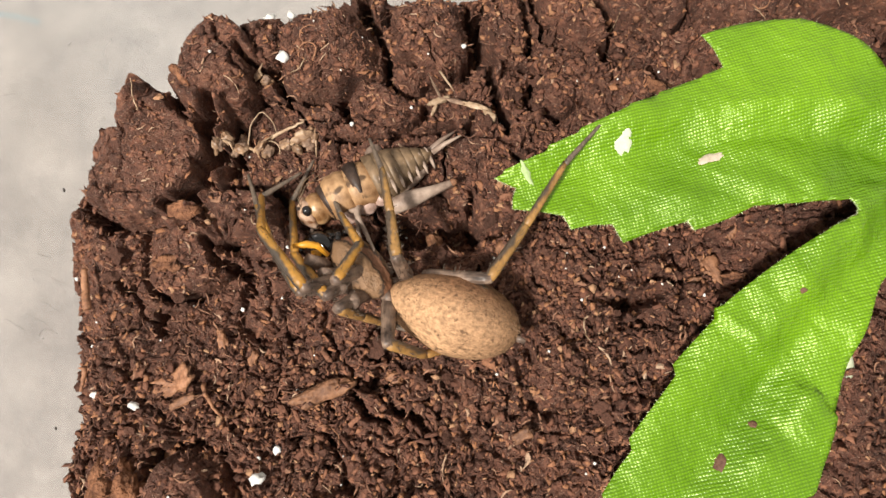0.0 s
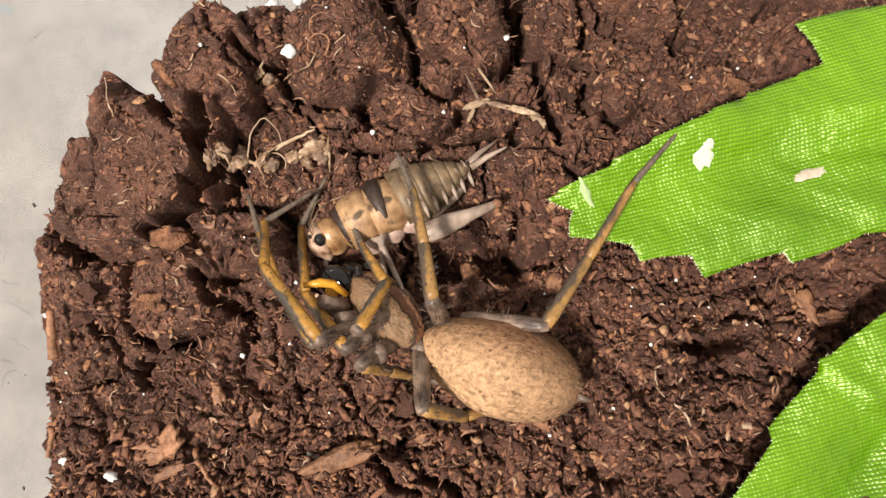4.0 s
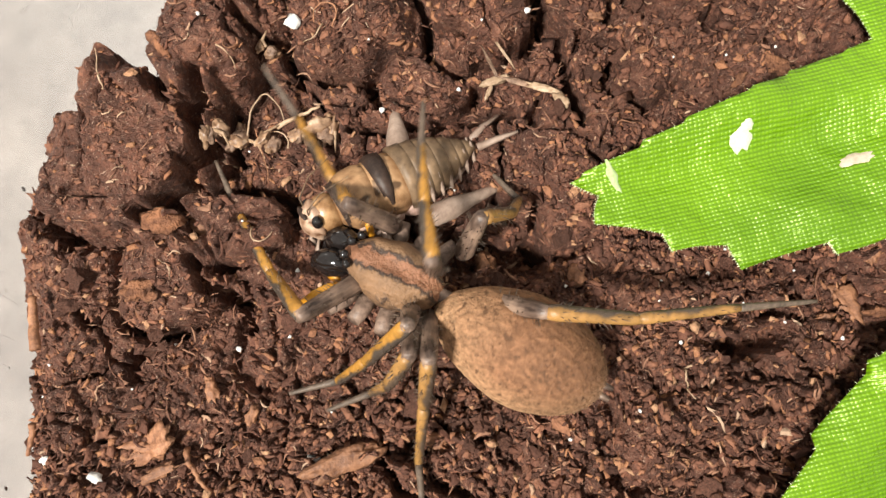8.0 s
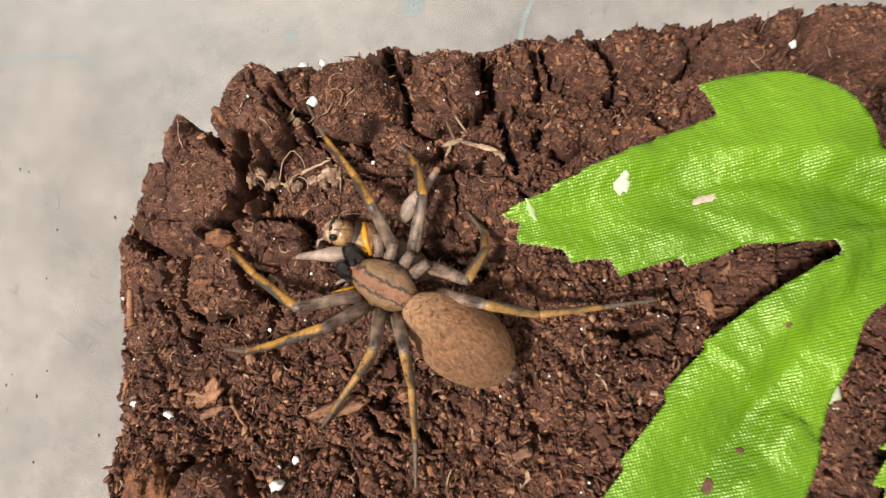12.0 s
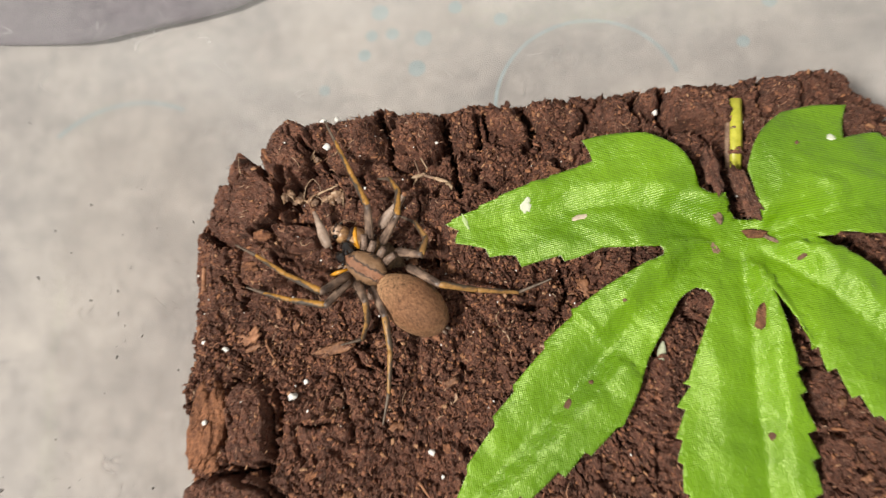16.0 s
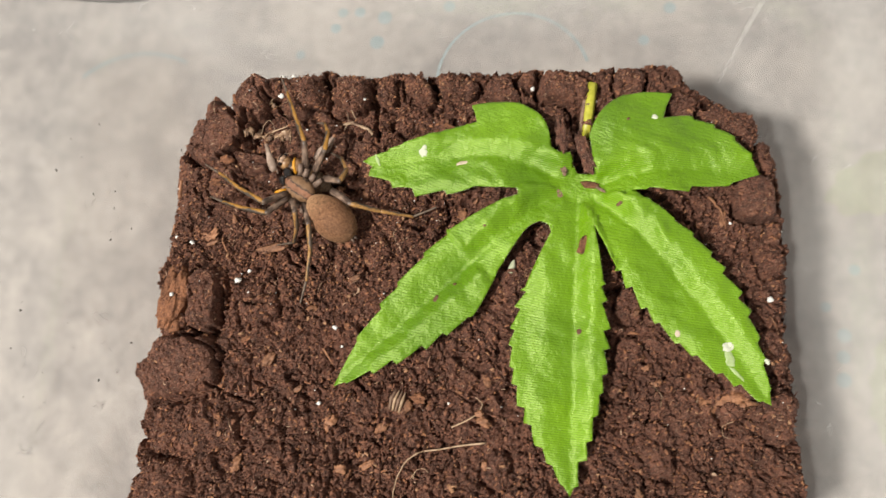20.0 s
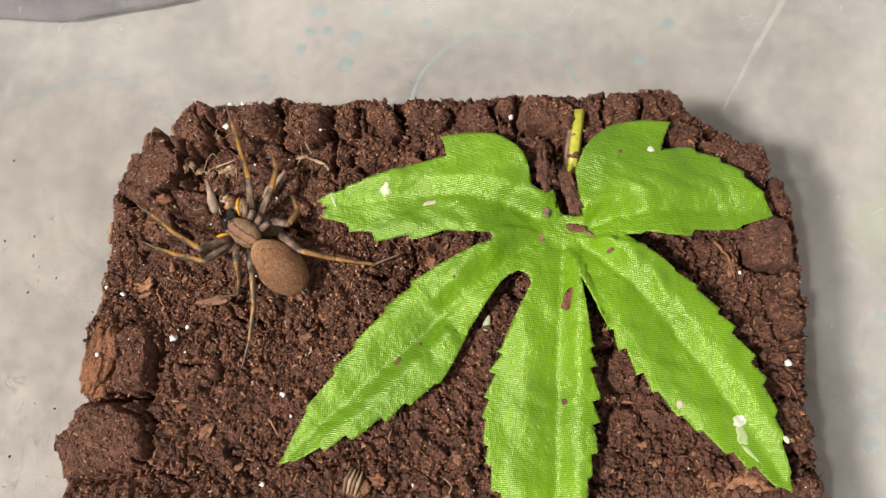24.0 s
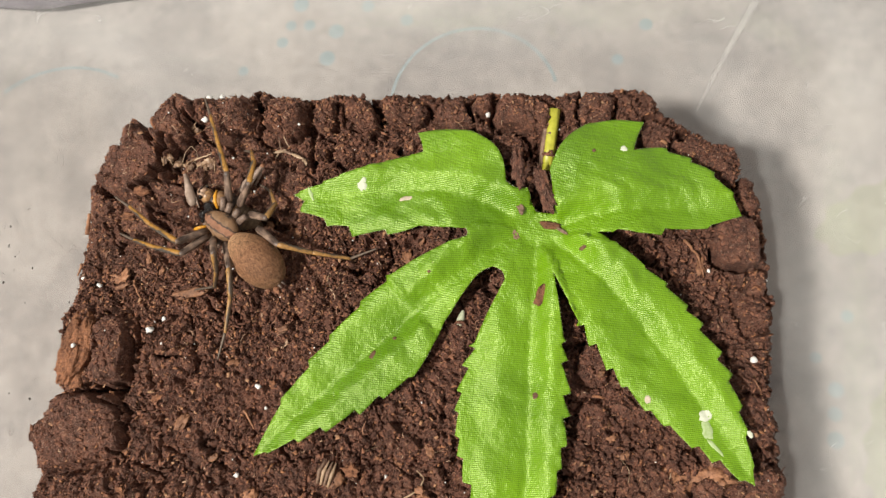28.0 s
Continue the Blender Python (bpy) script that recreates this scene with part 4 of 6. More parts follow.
carapace = part("carapace", bm, CARAPACE, spider, "brown carapace with a pale middle stripe")
hair_coat("hair", 260, 0.75, 0.49, 0.37, 0.92, 0.62, 0.045, carapace, HAIR, 8)
for y in (-1, 1):
    bm = egg(bmesh.new(), 0.34, 0.20, 0.25, 0.95, 0.85, sides=24, rings=16)
    tube(bm, [(0.19, 0.0, -0.06), (0.25, -0.04 * y, -0.13), (0.15, -0.07 * y, -0.18)], [0.035, 0.022, 0.006], 6)
    at_cm(part("chelicera", bm, JET, carapace, "shiny black jaw"), 0.43, 0.09 * y, -0.06, 0, 28, 6 * y)
    bm = tube(bmesh.new(), [(0, 0, 0), (0.09, 0.10 * y, 0.06), (0.15, 0.17 * y, 0.04), (0.22, 0.24 * y, -0.03)], [0.024, 0.032, 0.034, 0.020], 8)
    at_cm(part("pedipalp", bm, ORANGE, carapace, "bright orange feeler"), 0.25, 0.19 * y, -0.01)
    bm = egg(bmesh.new(), 0.12, 0.05, 0.09, sides=10, rings=8)
    at_cm(part("jaw_patch", bm, ORANGE, carapace), 0.37, 0.17 * y, -0.10, 0, 30, 0)
    for x, dy, z, r in ((0.330, 0.055, 0.135, 0.036), (0.285, 0.115, 0.150, 0.032), (0.375, 0.03, 0.075, 0.018), (0.365, 0.085, 0.075, 0.017)):
        bm = egg(bmesh.new(), 2 * r, 2 * r, 2 * r, sides=10, rings=8)
        at_cm(part("eye", bm, JET, carapace), x, dy * y, z)
bm = egg(bmesh.new(), 0.36, 0.26, 0.12, sides=16, rings=10)
at_cm(part("sternum", bm, COXA, carapace, "pale underside plate"), -0.02, 0, -0.15)
for i, x in enumerate((0.20, 0.07, -0.07, -0.20)):
    for y in (-1, 1):
        bm = tube(bmesh.new(), [(0, 0, 0), (0.03 * (x > 0) - 0.01, 0.08 * y, 0.03), (0.25 * x, 0.16 * y, 0.06), (0.5 * x, 0.25 * y, 0.08)], [0.058, 0.068, 0.062, 0.052], 10)
        at_cm(part("coxa", bm, COXA, carapace, "pale pinkish leg base"), x, 0.15 * y, -0.13)
bm = tube(bmesh.new(), [(0, 0, 0), (0.12, 0, 0.02)], [0.06, 0.06], 8)
at_cm(part("waist", bm, COXA, carapace), -0.44, 0, -0.03)

LENGTHS = {"R1": (0.56, 0.62, 0.70, 0.46), "R2": (0.60, 0.42, 0.40, 0.36), "R3": (0.54, 0.40, 0.42, 0.34), "R4": (0.65, 0.60, 0.70, 0.58),
           "L1": (0.66, 0.66, 0.62, 0.44), "L2": (0.60, 0.58, 0.46, 0.36), "L3": (0.56, 0.38, 0.47, 0.34), "L4": (0.62, 0.50, 0.60, 0.48)}
LEG_PARTS = {}
for leg_no, (leg_name, sizes) in enumerate(LENGTHS.items()):
    made = []
    for k, (kind, thick, thin, mat, spines) in enumerate((("femur", 0.076, 0.054, FEMUR, 26), ("tibia", 0.056, 0.043, OCHRE, 30), ("metatarsus", 0.043, 0.030, OCHRE, 30), ("tarsus", 0.028, 0.014, DARKLEG, 18))):
        bm = limb(sizes[k] + (0.03 if k < 3 else 0.0), thick, thin, 0.0, 0.008)
        if mat is OCHRE and leg_name[1] in "34":
            mat = DULL_OCHRE
        made.append(part(kind, bm, mat, spider))
        tagged(part("bristles", bristles(sizes[k], thick, thin, 2 * spines, 10 * leg_no + k), DARKLEG, made[-1]), "fine dark bristles", kind="stuff")
    LEG_PARTS[leg_name] = made

# ---- the cricket ----
cricket = root("cricket", "dead tan cricket nymph with pale hind legs held by a spider", "cricket", -3.5, 0.9, 0.36)
bm = egg(bmesh.new(), 0.27, 0.28, 0.32, 1.0, 0.85, sides=20, rings=14)
head = at_cm(part("head", bm, CR_HEAD, cricket, "brown head with dark eyes"), 0.55, 0, -0.01)
at_cm(part("face", egg(bmesh.new(), 0.21, 0.25, 0.31, 0.9, 0.75, sides=24, rings=16, wobble=0.3), CR_FACE, head, "cream face with brown marks"), 0.09, 0, -0.01)
for y in (-1, 1):
    at_cm(part("eye", egg(bmesh.new(), 0.085, 0.065, 0.105, sides=12, rings=8), JET, head), 0.085, 0.122 * y, 0.05)
    pts = [(0, 0, 0), (0.0, 0.04 * y, 0.09), (-0.12, 0.08 * y, 0.20), (-0.34, 0.12 * y, 0.26)]
    at_cm(part("antenna", tube(bmesh.new(), pts, [0.007, 0.006, 0.004, 0.002], 5), CR_GREY, head), 0.12, 0.05 * y, 0.06)
    at_cm(part("mouth_feeler", tube(bmesh.new(), [(0, 0, 0), (0.06, 0.03 * y, -0.07), (0.03, 0.05 * y, -0.15)], [0.018, 0.016, 0.02], 6), CR_PALE, head), 0.10, 0.05 * y, -0.12)
for z, wide in ((0.09, 0.20),):
    at_cm(part("face_mark", egg(bmesh.new(), 0.05, wide, 0.035, sides=10, rings=6), CR_DARK, head), 0.165 - 1.9 * z * z, 0, z)
bm = egg(bmesh.new(), 0.40, 0.46, 0.46, 1.15, 1.05, sides=20, rings=12)
at_cm(part("pronotum", bm, CR_TAN, cricket, "tan shield behind the head"), 0.30, 0, 0)
for x, wide, back, front in ((0.125, 0.026, 0.250, 0.243), (0.435, 0.024, 0.188, 0.172)):
    bm = tube(bmesh.new(), [(-wide, 0, 0), (-0.3 * wide, 0, 0.004), (wide, 0, 0)], [back, (back + front) / 2 + 0.006, front], 24, 1.0)
    at_cm(part("collar_band", bm, CR_DARK, cricket, "dark brown band"), x, 0, 0)
for x, size in ((0.30, 0.20), (0.12, 0.24), (-0.06, 0.22)):
    for y in (-1, 1):
        bm = egg(bmesh.new(), size, 0.17, 0.20, 0.9, 0.8, sides=14, rings=10, wobble=0.25)
        at_cm(part("leg_base", bm, CR_ROSE, cricket, "pale rosy leg base"), x, 0.13 * y, -0.16, 0, 0, 20 * y)
bm = egg(bmesh.new(), 0.42, 0.50, 0.46, 1.15, 1.15, sides=20, rings=12)
at_cm(part("thorax", bm, CR_TAN, cricket), 0.09, 0, -0.01)
for i in range(7):
    r = 0.255 - 0.0045 * i * i
    bm = bmesh.new()
    back = 0.255 - 0.0045 * (i + 1) ** 2
    tube(bm, [(-0.052, 0, 0), (-0.045, 0, 0), (0.0, 0, 0), (0.046, 0, 0)], [back * 0.985, back + 0.006, (r + back) / 2 + 0.004, r - 0.002], 20, 1.0)
    ring = at_cm(part("abdomen_segment", bm, CR_GREY, cricket, "grey-brown ring of the abdomen"), -0.07 - 0.088 * i, 0, -0.01)
    for y in (-1, 1):
        at_cm(part("pale_spot", egg(bmesh.new(), 0.034, 0.03, 0.24, sides=10, rings=6), CR_PALE, ring), -0.025, y * (back * 0.975), -0.04)
at_cm(part("belly", egg(bmesh.new(), 0.95, 0.36, 0.32, 0.8, 0.9, sides=16, rings=10), CR_PALE, cricket), -0.10, 0, -0.11)
CRICKET_HIND = []
for y in (-1, 1):
    at_cm(part("cercus", tube(bmesh.new(), [(0, 0, 0), (-0.14, 0.05 * y, 0.03), (-0.30, 0.09 * y, 0.04)], [0.03, 0.024, 0.008], 6), CR_PALE, cricket), -0.66, 0.06 * y, 0)
    bm = tube(bmesh.new(), [(0, 0, 0), (0.08, 0, 0.01), (0.22, 0, 0.02), (0.42, 0, 0.01), (0.60, 0, 0), (0.66, 0, 0)], [0.05, 0.082, 0.086, 0.052, 0.034, 0.03], 12)
    femur = part("hind_femur", bm, CR_PALE, cricket, "pale pinkish-grey hind thigh")
    bm = tube(bmesh.new(), [(0, 0, 0), (-0.28, 0, -0.03), (-0.52, 0, -0.02), (-0.66, 0, 0.0)], [0.030, 0.026, 0.022, 0.012], 7)
    for s in range(5):
        tube(bm, [(-0.25 - 0.06 * s, 0, 0.0), (-0.29 - 0.06 * s, 0.03 * y, 0.05)], [0.007, 0.001], 3)
    at_cm(part("hind_shin", bm, CR_PALE, femur), 0.65, 0, -0.02, 0, -24, 0)
    at_cm(part("knee", egg(bmesh.new(), 0.09, 0.075, 0.085, sides=10, rings=8), CHIP, femur), 0.65, 0, 0)
    CRICKET_HIND.append((y, femur))
    for x, swing in ((0.34, 40), (0.14, -15)):
        bm = tube(bmesh.new(), [(0, 0, 0), (0.03, 0.20 * y, 0.02), (0.10, 0.27 * y, -0.18), (0.13, 0.30 * y, -0.34), (0.17, 0.31 * y, -0.40)], [0.035, 0.03, 0.022, 0.016, 0.010], 7)
        at_cm(part("leg", bm, CR_PALE, cricket), x, 0.10 * y, -0.14, 0, 0, swing * y)

# ---- soil clods, bark and crumbs ----
def lump(length, width, height, seed, rough=0.22, levels=4, bark=False):
    """An uneven clod: a ball squeezed to size, with broad and fine bumps."""
    bm = bmesh.new()
    bmesh.ops.create_icosphere(bm, subdivisions=levels, radius=1.0)
    off = Vector((seed * 3.7, seed * 1.9, seed * 5.3))
    for v in bm.verts:
        d = v.co.normalized()
        boxy = 1.0 / max(abs(d.x), abs(d.y), abs(d.z)) ** 0.2
        n = rough * noise.noise(d * 1.6 + off) + 0.55 * rough * noise.noise(d * 4.1 + off) + 0.42 * rough * noise.noise(d * 10 + off) + 0.30 * rough * noise.noise(d * 24 + off) + 0.16 * rough * noise.noise(d * 50 + off)
        if bark:
            n += 0.10 * abs(noise.noise(Vector((d.x * 1.2, d.y * 7, d.z * 7)) + off))
        p = d * boxy * (1 + n)
        v.co = Vector((p.x * length / 2, p.y * width / 2, p.z * height / 2))
    return bm


bark = root("bark_chunk", "long reddish-brown bark chunk at the edge of the soil", "bark", -6.36, -1.95, soil_at(-6.3, -2.0) + 0.04, 0, 6, 85)
part("bark_body", lump(1.42, 0.56, 0.50, 60, 0.26, 5, True), BARK, bark)
for i, (x, y, size) in enumerate(((0.30, 0.08, 0.40), (-0.22, -0.10, 0.46), (0.05, 0.14, 0.30))):
    at_cm(part("bark_scale", lump(size, 0.14, 0.08, 63 + i, 0.4, 3, True), BARK, bark), x, y, 0.235, 4, 3, 8 * i - 8)


def ico_points():
    bm = bmesh.new()
    bmesh.ops.create_icosphere(bm, subdivisions=1, radius=1.0)
    bm.verts.index_update()
    v = np.array([tuple(p.co) for p in bm.verts])
    f = np.array([[p.index for p in q.verts] for q in bm.faces])
    bm.free()
    return v, f


def big_mesh(name, verts, faces, material):
    """One mesh from (n, k, 3) points in cm and the faces of one piece."""
    n, k = verts.shape[:2]
    side = faces.shape[1]
    quads = (faces[None] + (np.arange(n) * k)[:, None, None]).reshape(-1)
    me = bpy.data.meshes.new(name)
    me.vertices.add(n * k), me.vertices.foreach_set("co", (verts * CM).ravel())
    me.loops.add(len(quads)), me.loops.foreach_set("vertex_index", quads)
    me.polygons.add(len(quads) // side)
    me.polygons.foreach_set("loop_start", np.arange(0, len(quads), side)), me.polygons.foreach_set("loop_total", np.full(len(quads) // side, side))
    me.update(), me.validate()
    me.materials.append(material)
    return new(name, me)


def turns(rnd, n, flat=False):
    """Random rotation matrices; flat: only a small tilt."""
    a = rnd.rand(n) * 6.283
    tilt = rnd.normal(size=n).clip(-2, 2) * (0.22 if flat else 1.2)
    b = rnd.rand(n) * 6.283
    def about(axis, t):
        c, s, o, z = np.cos(t), np.sin(t), np.ones(n), np.zeros(n)
        rows = {"z": [[c, -s, z], [s, c, z], [z, z, o]], "x": [[o, z, z], [z, c, -s], [z, s, c]]}[axis]
        return np.moveaxis(np.array(rows), -1, 0)
    return about("z", a) @ about("x", tilt) @ about("z", b if not flat else 0 * b)


def scatter(rnd, n, near, rim=0.05):
    """Places on the soil, more of them near the animals."""
    out = np.zeros((0, 2))
    while len(out) < n:
        p = np.where(rnd.rand(2 * n, 1) < near, rnd.uniform((-6.9, -2.2), (-0.4, 3.0), (2 * n, 2)), rnd.uniform((-6.9, -6.2), (5.9, 3.0), (2 * n, 2)))
        good = inside_soil(p[:, 0], p[:, 1]) > rim
        for k in BARE:
            good &= (clod_field(p[:, 0], p[:, 1], k) < 0.02) | (rnd.rand(2 * n) < 0.4)
        out = np.r_[out, p[good]]
    return out[:n]


def flakes(rnd, n, lengths, widths, heights):
    """Angular crumbs and flakes: eight jittered corners each."""
    box = np.array([(a, b, c) for a in (-1, 1) for b, c in ((-1, -1), (1, -1), (1, 1), (-1, 1))], float)
    scale = np.stack([rnd.uniform(*q, n) for q in (lengths, widths, heights)], -1) * (1 + rnd.pareto(3.5, (n, 1))).clip(1, 2.2)
    shape = box[None] * (1 + 0.62 * rnd.uniform(-1, 1, (n, 8, 3))) * scale[:, None]
    shape[..., 1] += 0.5 * rnd.uniform(-1, 1, (n, 1)) * shape[..., 0]
    return shape, scale


FLAKE_FACES = np.array([(0, 1, 5, 4), (1, 2, 6, 5), (2, 3, 7, 6), (3, 0, 4, 7), (3, 2, 1, 0), (4, 5, 6, 7)])


def build_crumbs():
    rnd = np.random.RandomState(11)
    sets = []
    for n, near, lengths, widths, heights, flat in ((18000, 0.36, (0.008, 0.021), (0.005, 0.013), (0.003, 0.008), True), (12000, 0.25, (0.011, 0.029), (0.007, 0.017), (0.004, 0.011), False)):
        p = scatter(rnd, n, near)
        if not flat:
            # Coarser ones only where the bed is loose.
            p = p[(p[:, 0] > -2.4) | (p[:, 1] < -0.5)]
        shape, scale = flakes(rnd, len(p), lengths, widths, heights)
        pts = np.einsum("nij,nkj->nki", turns(rnd, len(p), True), shape)
        sets.append(pts + np.c_[p, soil_top(p[:, 0], p[:, 1]) + 0.4 * scale[:, 2]][:, None])
    ob = big_mesh("soil_crumbs", np.concatenate(sets), FLAKE_FACES, CRUMBS)
    tagged(ob, "loose dark brown crumbs of peat over the soil", "soil", kind="stuff")
    n = 11000
    p = scatter(rnd, n, 0.36, 0.12)
    box = np.array([(x, y, z) for x in (-1, -0.3, 0.4, 1) for y, z in ((-1, -1), (1, -1), (1, 1), (-1, 1))], float)
    box[:4, 1:] *= 0.35
    box[12:, 1:] *= 0.4
    faces = [[4 * s + k, 4 * s + (k + 1) % 4, 4 * s + 4 + (k + 1) % 4, 4 * s + 4 + k] for s in range(3) for k in range(4)] + [[3, 2, 1, 0], [12, 13, 14, 15]]
    scale = np.stack([rnd.uniform(0.012, 0.045, n) * (1 + rnd.pareto(3.2, n)).clip(1, 3.0), rnd.uniform(0.0025, 0.007, n) * (1 + rnd.pareto(2.6, n)).clip(1, 4.0), rnd.uniform(0.002, 0.005, n)], -1)
    shape = box[None] * scale[:, None] * (1 + 0.2 * rnd.normal(size=(n, 16, 1)).clip(-1.5, 1.5))
    shape[..., 1] += ((rnd.normal(size=(n, 1)).clip(-1.5, 1.5) * 0.5) * shape[..., 0] ** 2 / 0.05).clip(-0.04, 0.04)
    pts = np.einsum("nij,nkj->nki", turns(rnd, n, True), shape)
    pts += np.c_[p, soil_top(p[:, 0], p[:, 1]) + 0.008][:, None]
    tagged(big_mesh("wood_fibres", pts, np.array(faces), FIBRES), "thin reddish wood fibres strewn over the soil", "fibres", kind="stuff")


build_crumbs()

# Larger crumbs that can be told apart, round the animals.
rnd = random.Random(4)
shapes = []
for i in range(10):
    bm = lump(1.0, rnd.uniform(0.5, 0.9), rnd.uniform(0.25, 0.5), 80 + i, 0.9, 2)
    shapes.append(mesh_from("crumb", bm, CRUMB, False))
count = 0
while count < 240:
    x, y = rnd.uniform(-6.5, -0.6), rnd.uniform(-2.4, 2.8)
    if inside_soil(np.array([x]), np.array([y]))[0] < 0.12:
        continue
    if any(clod_field(np.array([x]), np.array([y]), k)[0] > 0 for k in BARE):
        continue
    ob = new("crumb", shapes[count % 10])
    ob.parent = soil
    s = 0.06 + 0.13 * rnd.random() ** 3
    ob.matrix_basis = pose(x * CM, y * CM, (soil_at(x, y) + 0.12 * s) * CM, rnd.uniform(-40, 40), rnd.uniform(-40, 40), rnd.uniform(0, 360)) @ Matrix.Scale(s, 4)
    count += 1

# ---- small things on the soil ----
def on_soil(ob, x, y, lift=0.0, rx=0, ry=0, rz=0):
    return at_cm(ob, x, y, soil_at(x, y) + lift, rx, ry, rz)


rnd = random.Random(9)
GRAINS = ((-4.52, -0.93, 0.10), (-6.02, -0.83, 0.10), (-4.95, -1.64, 0.13), (-6.45, -0.67, 0.08), (-4.77, -1.42, 0.08), (-2.87, -2.60, 0.10), (5.32, -2.05, 0.11), (-4.25, 2.29, 0.12), (-6.32, -1.93, 0.09), (-4.40, 2.93, 0.11),
          (-4.20, 2.98, 0.08), (-2.75, -2.95, 0.06), (-0.62, -4.02, 0.06), (1.02, 2.36, 0.10), (-3.1, -4.05, 0.08), (0.35, -3.2, 0.05), (4.7, -0.6, 0.06), (-5.0, -0.05, 0.05))
for i, (x, y, size) in enumerate(GRAINS):
    ob = on_soil(part("white_grain", lump(size, size * rnd.uniform(0.75, 1.0), size * 0.85, 120 + i, 0.6, 2), WHITE), x, y, 0.25 * size + (0.20 if i == 8 else 0.05), rz=rnd.uniform(0, 360))
    tagged(ob, "small white mineral grain lying on dark soil", "grain", "white grains")
n = 120
pr = np.random.RandomState(21)
p = scatter(pr, n, 0.4)
ball, tris = ico_points()
pts = ball[None] * (1 + 0.2 * pr.normal(size=(n, len(ball), 1))) * (0.010 * (1 + pr.pareto(3, n)).clip(1, 2.6))[:, None, None]
pts += np.c_[p, soil_top(p[:, 0], p[:, 1]) + 0.025][:, None]
tagged(big_mesh("white_specks", pts, tris, WHITE), "tiny white specks sprinkled over the soil", "specks", kind="stuff")

CHIPS = ((-0.41, -0.32, 0.30, 0.15, 105), (-0.74, -0.50, 0.16, 0.12, 30), (4.35, -3.95, 0.84, 0.40, 4), (-1.45, -4.08, 0.30, 0.20, 60), (-2.92, -4.40, 0.30, 0.24, 70), (-1.9, -4.5, 0.26, 0.13, 40), (0.08, -4.36, 0.24, 0.14, -20), (-5.18, -0.33, 0.16, 0.08, 100),
         (-5.62, -0.66, 0.34, 0.20, 20), (-4.25, -0.95, 0.46, 0.16, 12), (-3.62, -0.92, 0.20, 0.10, 160), (-5.28, -1.62, 0.22, 0.12, 120), (-5.92, -1.35, 0.20, 0.10, 80), (-4.9, -0.55, 0.14, 0.07, 60), (-2.5, -1.6, 0.18, 0.10, 30), (-1.3, -1.9, 0.14, 0.09, 80),
         (-3.4, -2.2, 0.22, 0.12, 10), (-1.9, 0.55, 0.12, 0.08, 10), (-2.4, 0.15, 0.14, 0.10, 70), (-3.05, 0.32, 0.26, 0.14, 95), (-6.05, -0.55, 0.28, 0.07, 70), (-5.55, -0.85, 0.24, 0.07, 15), (4.6, -0.5, 0.30, 0.14, 80), (5.0, -0.8, 0.22, 0.10, 40), (3.2, -3.6, 0.26, 0.12, 30),
         (-4.2, -3.2, 0.3, 0.16, 60), (-3.6, -3.8, 0.26, 0.1, 20), (-0.3, -2.9, 0.2, 0.12, 50), (0.1, -3.6, 0.22, 0.1, 120), (-4.7, -5.2, 0.3, 0.16, 75), (-2.2, -5.2, 0.34, 0.12, 30), (2.9, -2.3, 0.16, 0.1, 70), (1.2, -1.3, 0.16, 0.12, 10), (-0.15, 0.0, 0.14, 0.08, 60))
more = random.Random(77)
while len(CHIPS) < 88:
    x, y = more.uniform(-6.0, 5.3), more.uniform(-6.0, 2.2)
    if inside_soil(np.array([x]), np.array([y]))[0] > 0.25 and not (-4.9 < x < -2.2 and -1.4 < y < 2.0):
        size = more.uniform(0.09, 0.24)
        CHIPS = CHIPS + ((x, y, size, size * more.uniform(0.3, 0.75), more.uniform(0, 180)),)
for i, (x, y, length, width, turn) in enumerate(CHIPS):
    bm = lump(length, width, 0.03 + 0.14 * width, 200 + i, 0.75, 3, True)
    for v in bm.verts:
        v.co.z += 0.5 * v.co.x ** 2 / max(length, 0.2) * math.sin(i)
    ob = on_soil(part("wood_chip", bm, BARK if i > 33 and i % 2 else CHIP), x, y, 0.05, 8 * math.sin(3 * i), 10 * math.cos(2 * i), turn)
    tagged(ob, ("broad" if width > 0.15 else "small thin") + (" reddish-brown" if i > 33 and i % 2 else " orange-brown") + " wood chip on dark soil", "wood chip", "wood chips")


def strand(name, label, pts, radius, material, category, taper=0.5, lift=0.04, sides=6):
    """A bent twig or root through ground places (x, y, height over the soil)."""
    fine = []
    for a, b in zip(pts, pts[1:]):
        for k in range(6):
            fine.append([a[j] + (b[j] - a[j]) * k / 6 for j in range(3)])
    fine.append(list(pts[-1]))
    for _ in range(4):
        fine = [fine[0]] + [[(fine[i - 1][j] + 2 * fine[i][j] + fine[i + 1][j]) / 4 for j in range(3)] for i in range(1, len(fine) - 1)] + [fine[-1]]
    x0, y0 = pts[0][:2]
    z0 = soil_at(x0, y0) + lift
    n = len(fine) - 1
    bm = tube(bmesh.new(), [(x - x0, y - y0, soil_at(x, y) * 0.5 + 0.5 * (z0 - lift) + lift + h - z0) for x, y, h in fine], [radius * (1 - (1 - taper) * i / n) for i in range(n + 1)], sides)
    return tagged(at_cm(part(name, bm, material), x0, y0, z0), label, category)


